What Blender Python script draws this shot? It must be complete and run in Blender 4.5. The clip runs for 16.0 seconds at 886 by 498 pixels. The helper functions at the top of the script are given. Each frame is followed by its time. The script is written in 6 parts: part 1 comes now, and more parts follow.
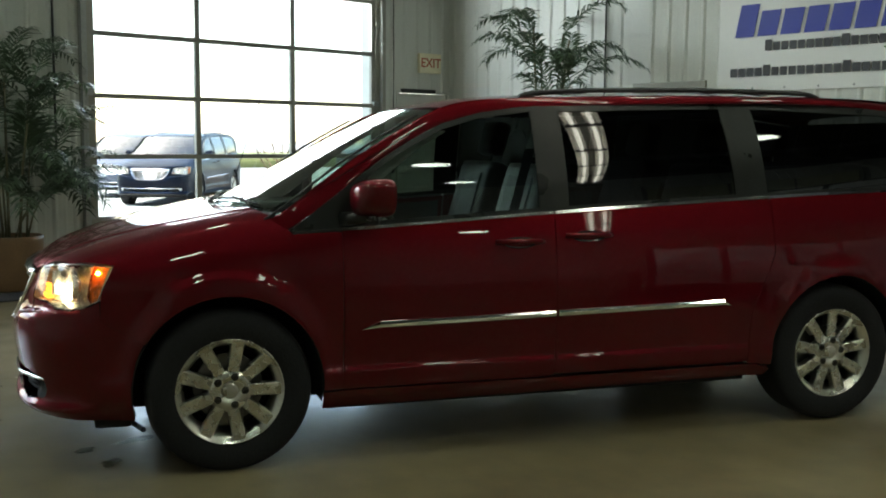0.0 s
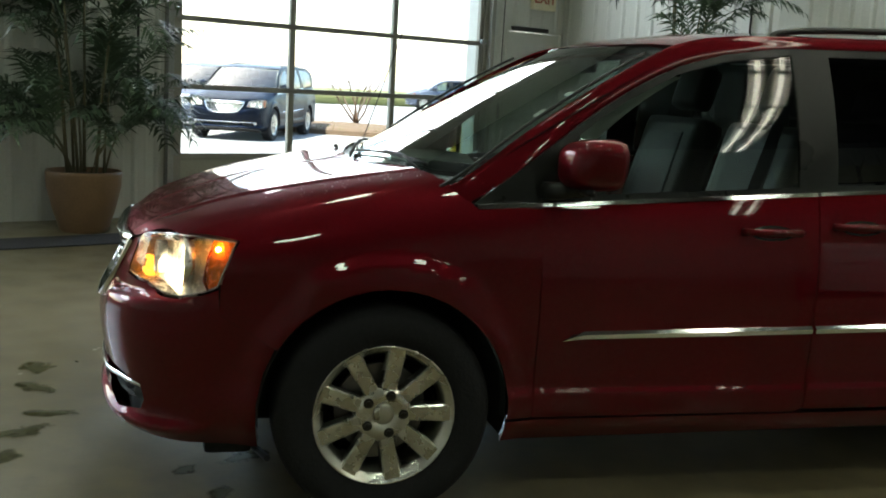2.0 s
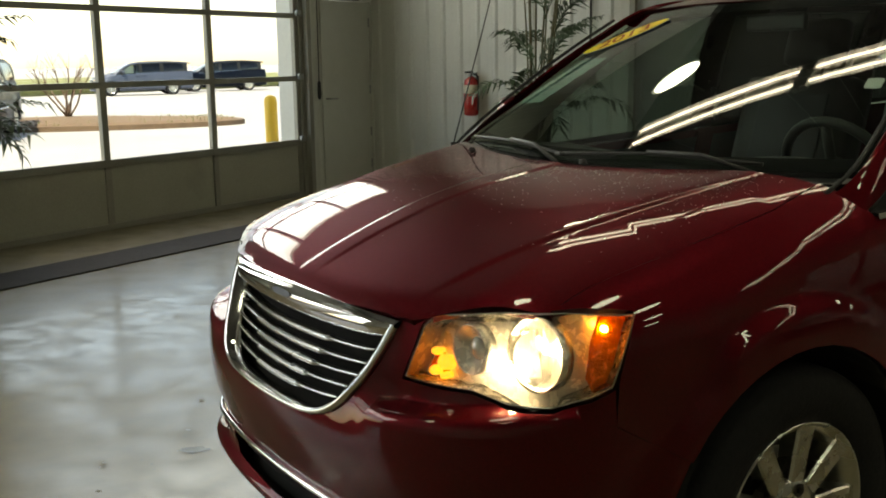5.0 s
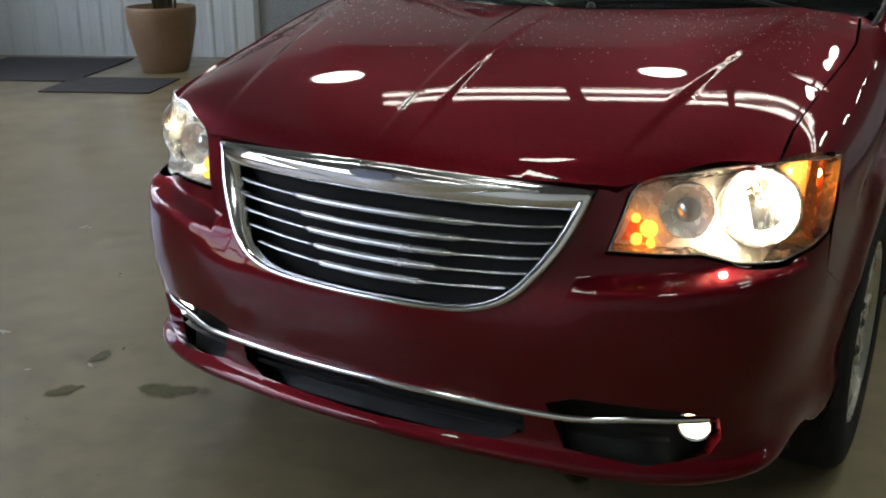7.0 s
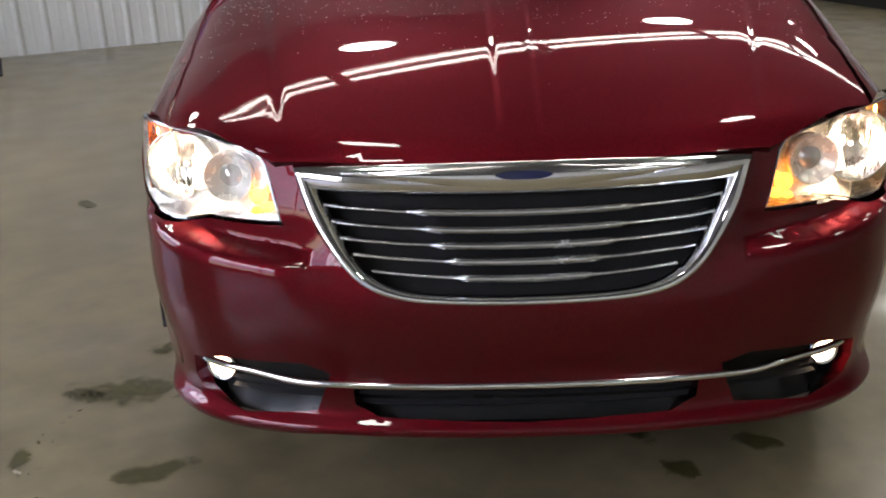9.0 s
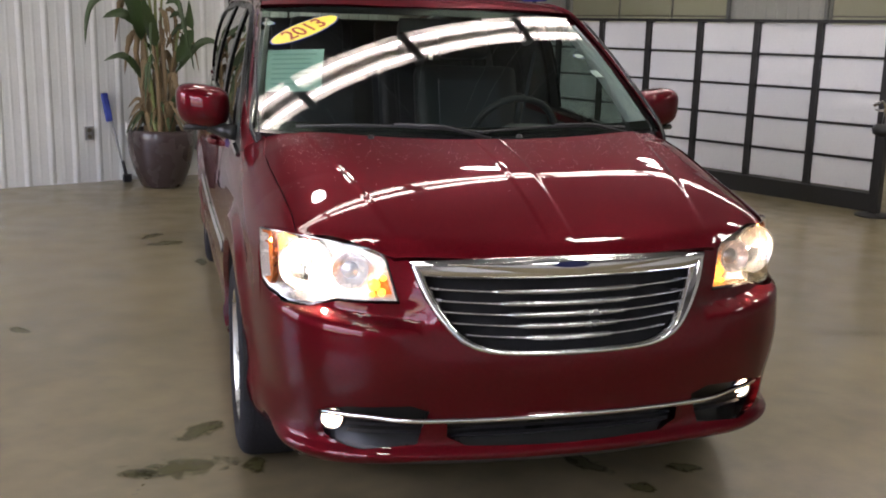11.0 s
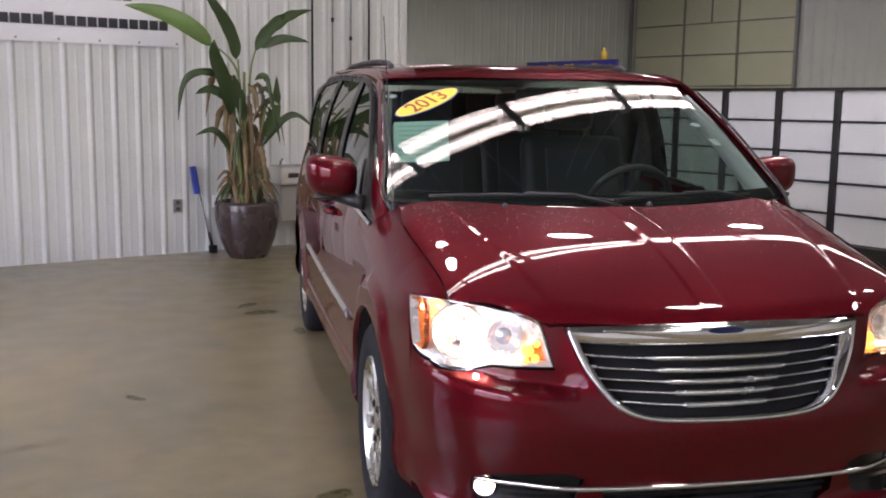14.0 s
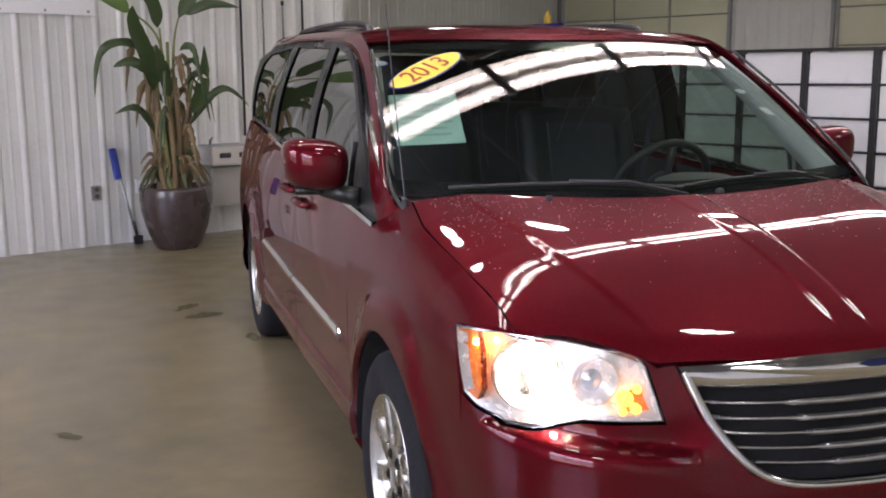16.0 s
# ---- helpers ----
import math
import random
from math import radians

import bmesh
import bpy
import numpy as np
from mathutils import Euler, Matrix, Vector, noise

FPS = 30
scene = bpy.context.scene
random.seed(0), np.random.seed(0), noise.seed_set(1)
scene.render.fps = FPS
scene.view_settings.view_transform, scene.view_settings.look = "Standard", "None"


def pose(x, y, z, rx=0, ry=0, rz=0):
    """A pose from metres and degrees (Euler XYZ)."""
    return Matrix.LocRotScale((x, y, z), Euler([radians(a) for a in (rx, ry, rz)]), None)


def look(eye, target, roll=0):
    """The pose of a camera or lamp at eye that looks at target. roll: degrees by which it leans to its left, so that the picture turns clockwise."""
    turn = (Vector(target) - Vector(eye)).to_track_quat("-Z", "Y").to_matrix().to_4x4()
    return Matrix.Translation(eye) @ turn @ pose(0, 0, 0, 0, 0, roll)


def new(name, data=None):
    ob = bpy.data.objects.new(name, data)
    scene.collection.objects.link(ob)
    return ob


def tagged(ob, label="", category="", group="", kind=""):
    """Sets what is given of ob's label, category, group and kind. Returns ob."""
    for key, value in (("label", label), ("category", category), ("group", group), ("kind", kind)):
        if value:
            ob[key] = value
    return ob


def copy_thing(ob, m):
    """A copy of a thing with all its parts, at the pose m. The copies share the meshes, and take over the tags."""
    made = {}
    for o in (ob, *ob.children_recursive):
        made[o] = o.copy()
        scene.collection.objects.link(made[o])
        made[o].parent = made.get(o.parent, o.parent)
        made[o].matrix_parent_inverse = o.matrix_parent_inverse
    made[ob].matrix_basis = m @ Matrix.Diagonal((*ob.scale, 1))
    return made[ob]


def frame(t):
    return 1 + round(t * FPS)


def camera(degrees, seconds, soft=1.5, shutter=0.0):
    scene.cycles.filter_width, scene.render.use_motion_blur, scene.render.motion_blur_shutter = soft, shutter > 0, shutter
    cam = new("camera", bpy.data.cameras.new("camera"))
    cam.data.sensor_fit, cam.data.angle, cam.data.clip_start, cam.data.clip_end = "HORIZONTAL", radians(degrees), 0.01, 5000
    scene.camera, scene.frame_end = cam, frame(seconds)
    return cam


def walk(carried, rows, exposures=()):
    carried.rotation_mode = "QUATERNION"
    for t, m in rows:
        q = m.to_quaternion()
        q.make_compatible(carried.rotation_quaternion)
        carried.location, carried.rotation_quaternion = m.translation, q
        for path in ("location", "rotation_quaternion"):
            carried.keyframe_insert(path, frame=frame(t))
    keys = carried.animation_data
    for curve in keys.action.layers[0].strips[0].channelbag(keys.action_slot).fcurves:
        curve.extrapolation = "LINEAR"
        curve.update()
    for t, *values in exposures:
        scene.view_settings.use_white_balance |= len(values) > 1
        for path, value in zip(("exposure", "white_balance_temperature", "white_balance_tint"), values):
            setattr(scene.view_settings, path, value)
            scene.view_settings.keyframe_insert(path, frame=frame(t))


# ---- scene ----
cam = camera(47.37, 16.0, soft=1.9)
# seconds, eye x y z, yaw, pitch, roll
PATH_ROWS = [
    (0.0, 5.209, -0.418, 1.421, 72.46, -5.98, -0.45),
    (0.5, 4.892, -0.406, 1.422, 75.08, -7.61, -1.43),
    (1.0, 4.555, -0.508, 1.423, 73.56, -7.75, 0.46),
    (1.5, 4.243, -0.549, 1.402, 74.48, -7.80, -0.38),
    (2.0, 3.931, -0.627, 1.410, 75.96, -9.29, -3.16),
    (2.5, 3.642, -0.809, 1.412, 73.00, -10.21, -1.08),
    (3.0, 3.351, -0.932, 1.386, 70.11, -10.59, -0.20),
    (3.2, 3.201, -0.982, 1.390, 69.33, -9.13, -0.12),
    (5.3, 2.183, -2.011, 1.411, 53.60, -12.35, 0.46),
    (5.5, 2.100, -2.110, 1.415, 50.67, -13.56, 0.06),
    (6.0, 1.778, -2.262, 1.390, 43.63, -13.95, -0.08),
    (6.5, 1.444, -2.430, 1.361, 38.96, -14.58, -1.11),
    (7.0, 1.106, -2.554, 1.364, 29.03, -18.66, 0.12),
    (7.5, 0.750, -2.532, 1.369, 25.05, -20.14, -0.22),
    (8.0, 0.442, -2.572, 1.360, 17.46, -20.70, -0.03),
    (8.2, 0.331, -2.610, 1.385, 13.65, -21.21, 1.06),
    (10.3, -0.761, -3.153, 1.447, -11.71, -16.12, -1.80),
    (10.5, -0.840, -3.257, 1.460, -12.61, -13.21, -1.77),
    (11.0, -1.095, -3.490, 1.487, -14.88, -12.12, -1.40),
    (11.5, -1.261, -3.771, 1.477, -14.40, -10.61, -2.00),
    (12.0, -1.360, -3.980, 1.491, -13.89, -8.53, -1.72),
    (12.5, -1.437, -3.943, 1.495, -13.43, -7.06, -0.82),
    (13.0, -1.521, -3.801, 1.489, -14.10, -6.45, 0.06),
    (13.5, -1.506, -3.651, 1.483, -14.65, -7.47, 0.11),
    (14.0, -1.390, -3.451, 1.475, -12.10, -8.16, -0.74),
    (14.5, -1.332, -3.274, 1.476, -9.89, -8.89, -0.65),
    (15.0, -1.440, -3.068, 1.477, -11.93, -9.74, -0.32),
    (15.5, -1.534, -2.883, 1.484, -16.27, -10.91, 0.18),
    (16.0, -1.536, -2.616, 1.467, -17.12, -9.81, 0.32),
]
walk(cam, [(t, pose(x, y, z, 90 + p, r, w)) for t, x, y, z, w, p, r in PATH_ROWS],
     exposures=[(0.0, 1.85, 6350, 2), (3.0, 1.85, 6450, 2), (5.5, 1.10, 8200, 6), (6.5, 1.46, 7000, 10), (7.0, 1.88, 6100, 15), (8.0, 2.25, 6150, 24), (10.5, 2.36, 6400, 27), (11.5, 2.52, 6350, 33), (16.0, 2.50, 6250, 35)])

# ---- daylight outside ----
world = bpy.data.worlds.new("world")
scene.world = world
world.use_nodes = True
_wn, _wl = world.node_tree.nodes, world.node_tree.links
_sky = _wn.new("ShaderNodeTexSky")
_sky.sky_type, _sky.sun_disc, _sky.sun_elevation, _sky.sun_rotation = "NISHITA", False, radians(45), radians(250)
_sky.air_density, _sky.dust_density = 1.0, 1.0
_wl.new(_sky.outputs[0], _wn["Background"].inputs[0])
_wn["Background"].inputs[1].default_value = 0.15
_sun = bpy.data.lights.new("sun", "SUN")
_sun.energy, _sun.angle, _sun.color = 5.0, radians(0.6), (1, .96, .9)
new("sun", _sun).matrix_world = look((0, 0, 30), (-6.5, 9, 20.0 - 8.5))

ROOM = pose(-8.16, 3.89, 0, 0, 0, 23.56)
# added area lamps behind the upper door panes, standing in for sky light
_sky_fill = bpy.data.lights.new("door_skylight", "AREA")
_sky_fill.shape, _sky_fill.size, _sky_fill.size_y, _sky_fill.energy, _sky_fill.color = "RECTANGLE", 3.7, 1.24, 35.0, (.95, .98, 1)
for _y in (-3.16, -9.66):
    new("door_skylight", _sky_fill).matrix_world = ROOM @ pose(-.08, _y, 3.22, 90, 0, -90)

# ---- materials ----
def clear_nodes(name):
    m = bpy.data.materials.new(name)
    m.use_nodes = True
    return m, m.node_tree.nodes, m.node_tree.links, m.node_tree.nodes["Principled BSDF"]


def surface(name, base, rough, metal=0.0, vary=.12, scale=6.0, fine=70.0, bump=.0, bump_scale=120.0, coat=0.0, coat_rough=.03, spec=.5, stretch=(1, 1, 1), per_object=0.0, coat_wear=0.0, stain=0.0, stain_col=(.05, .045, .04), stain_scale=1.2, stain_at=.62):
    """A painted, moulded or mineral surface: colour and gloss varied at two scales, fine relief."""
    m, N, L, b = clear_nodes(name)
    b.inputs["Roughness"].default_value, b.inputs["Metallic"].default_value = rough, metal
    b.inputs["Specular IOR Level"].default_value = spec
    if coat:
        b.inputs["Coat Weight"].default_value, b.inputs["Coat Roughness"].default_value = coat, coat_rough
    tc = N.new("ShaderNodeTexCoord")
    mp = N.new("ShaderNodeMapping")
    mp.inputs["Scale"].default_value = stretch
    L.new(tc.outputs["Object"], mp.inputs["Vector"])
    n1, n2 = N.new("ShaderNodeTexNoise"), N.new("ShaderNodeTexNoise")
    for n, s in ((n1, scale), (n2, fine)):
        n.inputs["Scale"].default_value, n.inputs["Detail"].default_value = s, 4
        L.new(mp.outputs[0], n.inputs["Vector"])
    add = N.new("ShaderNodeMath")
    add.operation = "ADD"
    L.new(n1.outputs["Fac"], add.inputs[0]), L.new(n2.outputs["Fac"], add.inputs[1])
    src = add.outputs[0]
    if per_object:
        oi = N.new("ShaderNodeObjectInfo")
        ma = N.new("ShaderNodeMath")
        ma.operation = "MULTIPLY_ADD"
        ma.inputs[1].default_value = per_object
        L.new(oi.outputs["Random"], ma.inputs[0]), L.new(src, ma.inputs[2])
        src = ma.outputs[0]
    r = N.new("ShaderNodeMapRange")
    r.inputs["From Min"].default_value, r.inputs["From Max"].default_value = .6, 1.4 + per_object
    r.inputs["To Min"].default_value, r.inputs["To Max"].default_value = 1 - vary, 1 + vary
    L.new(src, r.inputs["Value"])
    mul = N.new("ShaderNodeVectorMath")
    mul.operation = "SCALE"
    mul.inputs[0].default_value = base
    L.new(r.outputs[0], mul.inputs["Scale"])
    col = mul.outputs[0]
    if stain:
        n3 = N.new("ShaderNodeTexNoise")
        n3.inputs["Scale"].default_value, n3.inputs["Detail"].default_value, n3.inputs["Roughness"].default_value = stain_scale, 5, .6
        L.new(tc.outputs["Object"], n3.inputs["Vector"])
        mr = N.new("ShaderNodeMapRange")
        mr.inputs["From Min"].default_value, mr.inputs["From Max"].default_value, mr.inputs["To Max"].default_value = stain_at, stain_at + .22, stain
        L.new(n3.outputs["Fac"], mr.inputs["Value"])
        mx = N.new("ShaderNodeMix")
        mx.data_type = "RGBA"
        mx.inputs[7].default_value = (*stain_col, 1)
        L.new(mr.outputs[0], mx.inputs[0]), L.new(col, mx.inputs[6])
        col = mx.outputs[2]
    L.new(col, b.inputs["Base Color"])
    rr = N.new("ShaderNodeMapRange")
    rr.inputs["From Min"].default_value, rr.inputs["From Max"].default_value = .3, .7
    rr.inputs["To Min"].default_value, rr.inputs["To Max"].default_value = max(rough - .08, .01), min(rough + .1, 1)
    L.new(n1.outputs["Fac"], rr.inputs["Value"]), L.new(rr.outputs[0], b.inputs["Roughness"])
    if bump:
        n4 = N.new("ShaderNodeTexNoise")
        n4.inputs["Scale"].default_value, n4.inputs["Detail"].default_value = bump_scale, 3
        bp = N.new("ShaderNodeBump")
        bp.inputs["Strength"].default_value, bp.inputs["Distance"].default_value = bump, .01
        L.new(mp.outputs[0], n4.inputs["Vector"]), L.new(n4.outputs["Fac"], bp.inputs["Height"]), L.new(bp.outputs[0], b.inputs["Normal"])
        if coat:
            L.new(bp.outputs[0], b.inputs["Coat Normal"])
    if coat_wear:
        n5, cw, cr = N.new("ShaderNodeTexNoise"), N.new("ShaderNodeMapRange"), N.new("ShaderNodeMapRange")
        n5.inputs["Scale"].default_value, n5.inputs["Detail"].default_value, n5.inputs["Roughness"].default_value = 4.5, 7, .68
        L.new(tc.outputs["Object"], n5.inputs["Vector"])
        for k, lo, hi in ((cw, coat * (1 - coat_wear), coat * (1 + coat_wear)), (cr, coat_rough * 1.7, coat_rough * .9)):
            k.inputs["From Min"].default_value, k.inputs["From Max"].default_value = .38, .62
            k.inputs["To Min"].default_value, k.inputs["To Max"].default_value = lo, hi
            L.new(n5.outputs["Fac"], k.inputs["Value"])
        L.new(cw.outputs[0], b.inputs["Coat Weight"]), L.new(cr.outputs[0], b.inputs["Coat Roughness"])
    return m


def glowing(name, col, strength):
    m, N, L, b = clear_nodes(name)
    b.inputs["Base Color"].default_value = (*[min(c, .9) for c in col], 1)
    b.inputs["Emission Color"].default_value, b.inputs["Emission Strength"].default_value = (*col, 1), strength
    return m


def glass(name, tint, rough=0.0, base=.04, gloss=1.0):
    """A thin pane: tinted see-through with a mirror-like sheen that grows at grazing angles."""
    m, N, L, b = clear_nodes(name)
    N.remove(b)
    t, g, mx, f = N.new("ShaderNodeBsdfTransparent"), N.new("ShaderNodeBsdfGlossy"), N.new("ShaderNodeMixShader"), N.new("ShaderNodeLayerWeight")
    t.inputs[0].default_value = (*tint, 1)
    g.inputs["Roughness"].default_value = rough
    g.inputs["Color"].default_value = (gloss, gloss, gloss, 1)
    f.inputs["Blend"].default_value = .5
    pw, ma = N.new("ShaderNodeMath"), N.new("ShaderNodeMath")
    pw.operation, ma.operation = "POWER", "MULTIPLY_ADD"
    pw.inputs[1].default_value, ma.inputs[1].default_value, ma.inputs[2].default_value = 4.5, 1 - base, base
    L.new(f.outputs["Facing"], pw.inputs[0]), L.new(pw.outputs[0], ma.inputs[0])
    L.new(ma.outputs[0], mx.inputs[0]), L.new(t.outputs[0], mx.inputs[1]), L.new(g.outputs[0], mx.inputs[2])
    L.new(mx.outputs[0], N["Material Output"].inputs["Surface"])
    return m


def car_paint(name, base, deep, coat=1.0, tint=(.9, .55, .6, 1)):
    """Pearl lacquer: a coloured flake base under clear coat, with dried water marks in the coat's gloss."""
    m, N, L, b = clear_nodes(name)
    tc = N.new("ShaderNodeTexCoord")
    v = N.new("ShaderNodeTexVoronoi")
    v.inputs["Scale"].default_value = 700
    n = N.new("ShaderNodeTexNoise")
    n.inputs["Scale"].default_value, n.inputs["Detail"].default_value = 3, 5
    for k in (v, n):
        L.new(tc.outputs["Object"], k.inputs["Vector"])
    mx = N.new("ShaderNodeMix")
    mx.data_type = "RGBA"
    mx.inputs[6].default_value, mx.inputs[7].default_value = (*deep, 1), (*base, 1)
    L.new(v.outputs["Color"], mx.inputs[0])
    L.new(mx.outputs[2], b.inputs["Base Color"])
    b.inputs["Metallic"].default_value, b.inputs["Roughness"].default_value = .63, .42
    b.inputs["Specular IOR Level"].default_value = 0.04
    b.inputs["Specular Tint"].default_value = tint
    b.inputs["Coat Weight"].default_value = coat
    b.inputs["Coat IOR"].default_value = 1.37
    r = N.new("ShaderNodeMapRange")
    r.inputs["From Min"].default_value, r.inputs["From Max"].default_value, r.inputs["To Min"].default_value, r.inputs["To Max"].default_value = .45, .8, .010, .04
    L.new(n.outputs["Fac"], r.inputs["Value"]), L.new(r.outputs[0], b.inputs["Coat Roughness"])
    return m


PAINT = car_paint("cherry_pearl_paint", (.124, .0040, .0084), (.064, .0023, .0048))
CHROME = surface("chrome", (.80, .80, .80), .09, 1.0, vary=.05, fine=200)
DULL_CHROME = surface("satin_chrome", (.55, .56, .57), .2, 1.0, vary=.08)
ALLOY = surface("silver_alloy", (.58, .575, .52), .27, 1.0, vary=.08, bump=.05)
BRAKE = surface("brake_steel", (.20, .19, .18), .4, .9, vary=.2)
RUBBER = surface("tyre_rubber", (.013, .013, .0145), .8, spec=.25, vary=.25, bump=.25, bump_scale=90)
BLACK = surface("black_plastic", (.018, .018, .019), .45, vary=.2, bump=.12, bump_scale=200)
GLOSS_BLACK = surface("gloss_black", (.010, .010, .011), .12, vary=.1)
PILLAR = surface("black_pillar_film", (.012, .013, .012), .32, vary=.15, spec=.3)
DARK = surface("underbody_dark", (.010, .010, .010), .9, vary=.3)
CABIN = surface("cabin_plastic", (.048, .049, .050), .6, vary=.2, bump=.15, bump_scale=260)
LEATHER = surface("black_leather", (.020, .021, .023), .42, vary=.25, bump=.2, bump_scale=180)
LEATHER_PALE = surface("grey_leather_insert", (.024, .028, .036), .5, vary=.2, bump=.2, bump_scale=180)
GLASS = glass("windscreen_glass", (.58, .72, .64), base=.10)
DOOR_GLASS = glass("door_glass", (.40, .47, .43))
TINTED = glass("privacy_glass", (.045, .05, .05))
LENS = glass("headlight_lens", (.94, .94, .92))

# ---- mesh helpers ----
from mathutils.geometry import delaunay_2d_cdt


def part(name, bm, material, parent, label="", smooth=False):
    """Link a bmesh as one mesh object, under a thing or a part if one is given."""
    me = bpy.data.meshes.new(name)
    bm.to_mesh(me)
    bm.free()
    me.materials.append(material)
    if smooth:
        me.polygons.foreach_set("use_smooth", [True] * len(me.polygons))
    ob = new(name, me)
    if parent:
        ob.parent = parent
    if label:
        ob["label"] = label
    return ob


def shared(name, me, parent, m=None):
    """One more object on a mesh that exists."""
    ob = new(name, me)
    if parent:
        ob.parent = parent
    if m is not None:
        ob.matrix_basis = m
    return ob


def thing(name, m, label, category, group="", kind=""):
    ob = new(name)
    ob.empty_display_size = .1
    ob.matrix_world = m
    return tagged(ob, label, category, group, kind)


def add_box(bm, lo, hi, bevel=0.0, m=None):
    r = bmesh.ops.create_cube(bm, size=1)["verts"]
    for v in r:
        v.co = Vector([(l + h) / 2 + c * (h - l) for l, h, c in zip(lo, hi, v.co)])
    if bevel:
        es = list({e for v in r for e in v.link_edges})
        made = bmesh.ops.bevel(bm, geom=es, offset=bevel, segments=2, affect="EDGES", profile=.6)
        r = list({v for f in made["faces"] for v in f.verts} | {v for v in r if v.is_valid})
    if m is not None:
        bmesh.ops.transform(bm, matrix=m, verts=r)
    return bm


def box(lo, hi, bevel=0.0, m=None):
    return add_box(bmesh.new(), lo, hi, bevel, m)


def turned(profile, segments=40, bm=None, m=None):
    """A body of revolution about z from (radius, height) pairs."""
    bm = bm or bmesh.new()
    rings = []
    for r, z in profile:
        rings.append([bm.verts.new((max(r, 1e-4) * math.cos(a), max(r, 1e-4) * math.sin(a), z)) for a in (2 * math.pi * k / segments for k in range(segments))])
    for a, b in zip(rings, rings[1:]):
        for k in range(segments):
            bm.faces.new((a[k], a[(k + 1) % segments], b[(k + 1) % segments], b[k]))
    if profile[0][0] > 1e-3:
        bm.faces.new(rings[0][::-1])
    if profile[-1][0] > 1e-3:
        bm.faces.new(rings[-1])
    if m is not None:
        bmesh.ops.transform(bm, matrix=m, verts=[v for r in rings for v in r])
    return bm


def tube(points, radius, sides=8, bm=None, taper=None):
    """A round bar along a line of points; taper: radius factor at the end."""
    bm = bm or bmesh.new()
    pts = [Vector(p) for p in points]
    rings, up = [], Vector((0.31, .17, .93)).normalized()
    for i, p in enumerate(pts):
        d = (pts[min(i + 1, len(pts) - 1)] - pts[max(i - 1, 0)]).normalized()
        a = d.cross(up)
        a = a.normalized() if a.length > .05 else d.cross(Vector((1, 0, 0))).normalized()
        b = d.cross(a)
        r = radius * (1 if taper is None else 1 + (taper - 1) * i / max(len(pts) - 1, 1))
        rings.append([bm.verts.new(p + r * (math.cos(t) * a + math.sin(t) * b)) for t in (2 * math.pi * k / sides for k in range(sides))])
    for q, w in zip(rings, rings[1:]):
        for k in range(sides):
            bm.faces.new((q[k], q[(k + 1) % sides], w[(k + 1) % sides], w[k]))
    bm.faces.new(rings[0][::-1]), bm.faces.new(rings[-1])
    return bm


def strip(rails, closed=False, bm=None):
    """Faces between neighbouring lines of points of equal length."""
    bm = bm or bmesh.new()
    rows = [[bm.verts.new(p) for p in r] for r in rails]
    for a, b in zip(rows, rows[1:]):
        for k in range(len(a) - (0 if closed else 1)):
            j = (k + 1) % len(a)
            bm.faces.new((a[k], a[j], b[j], b[k]))
    return bm


def outward(bm, centre):
    """Turn all faces away from a point."""
    for f in bm.faces:
        f.normal_update()
        if f.normal.dot(f.calc_center_median() - Vector(centre)) < 0:
            f.normal_flip()
    return bm


def inside(p, poly):
    x, y, c = p[0], p[1], False
    for (x1, y1), (x2, y2) in zip(poly, poly[1:] + poly[:1]):
        if (y1 > y) != (y2 > y) and x < (x2 - x1) * (y - y1) / (y2 - y1) + x1:
            c = not c
    return c


def dense(poly, step, smooth=False):
    """The closed outline with points about every step; smooth: rounded through its corners."""
    out, n = [], len(poly)
    for i in range(n):
        p0, p1, p2, p3 = (Vector(poly[(i + k) % n]) for k in (-1, 0, 1, 2))
        k = max(1, int(math.ceil((p2 - p1).length / step)))
        for j in range(k):
            t = j / k
            if smooth:
                q = .5 * ((2 * p1) + (p2 - p0) * t + (2 * p0 - 5 * p1 + 4 * p2 - p3) * t * t + (3 * p1 - p0 - 3 * p2 + p3) * t ** 3)
            else:
                q = p1.lerp(p2, t)
            out.append((q.x, q.y))
    return out


def normal_at(F, u, v, h=.005):
    a, b = F(u + h, v) - F(u - h, v), F(u, v + h) - F(u, v - h)
    n = a.cross(b)
    return n.normalized() if n.length > 1e-12 else Vector((0, 0, 1))


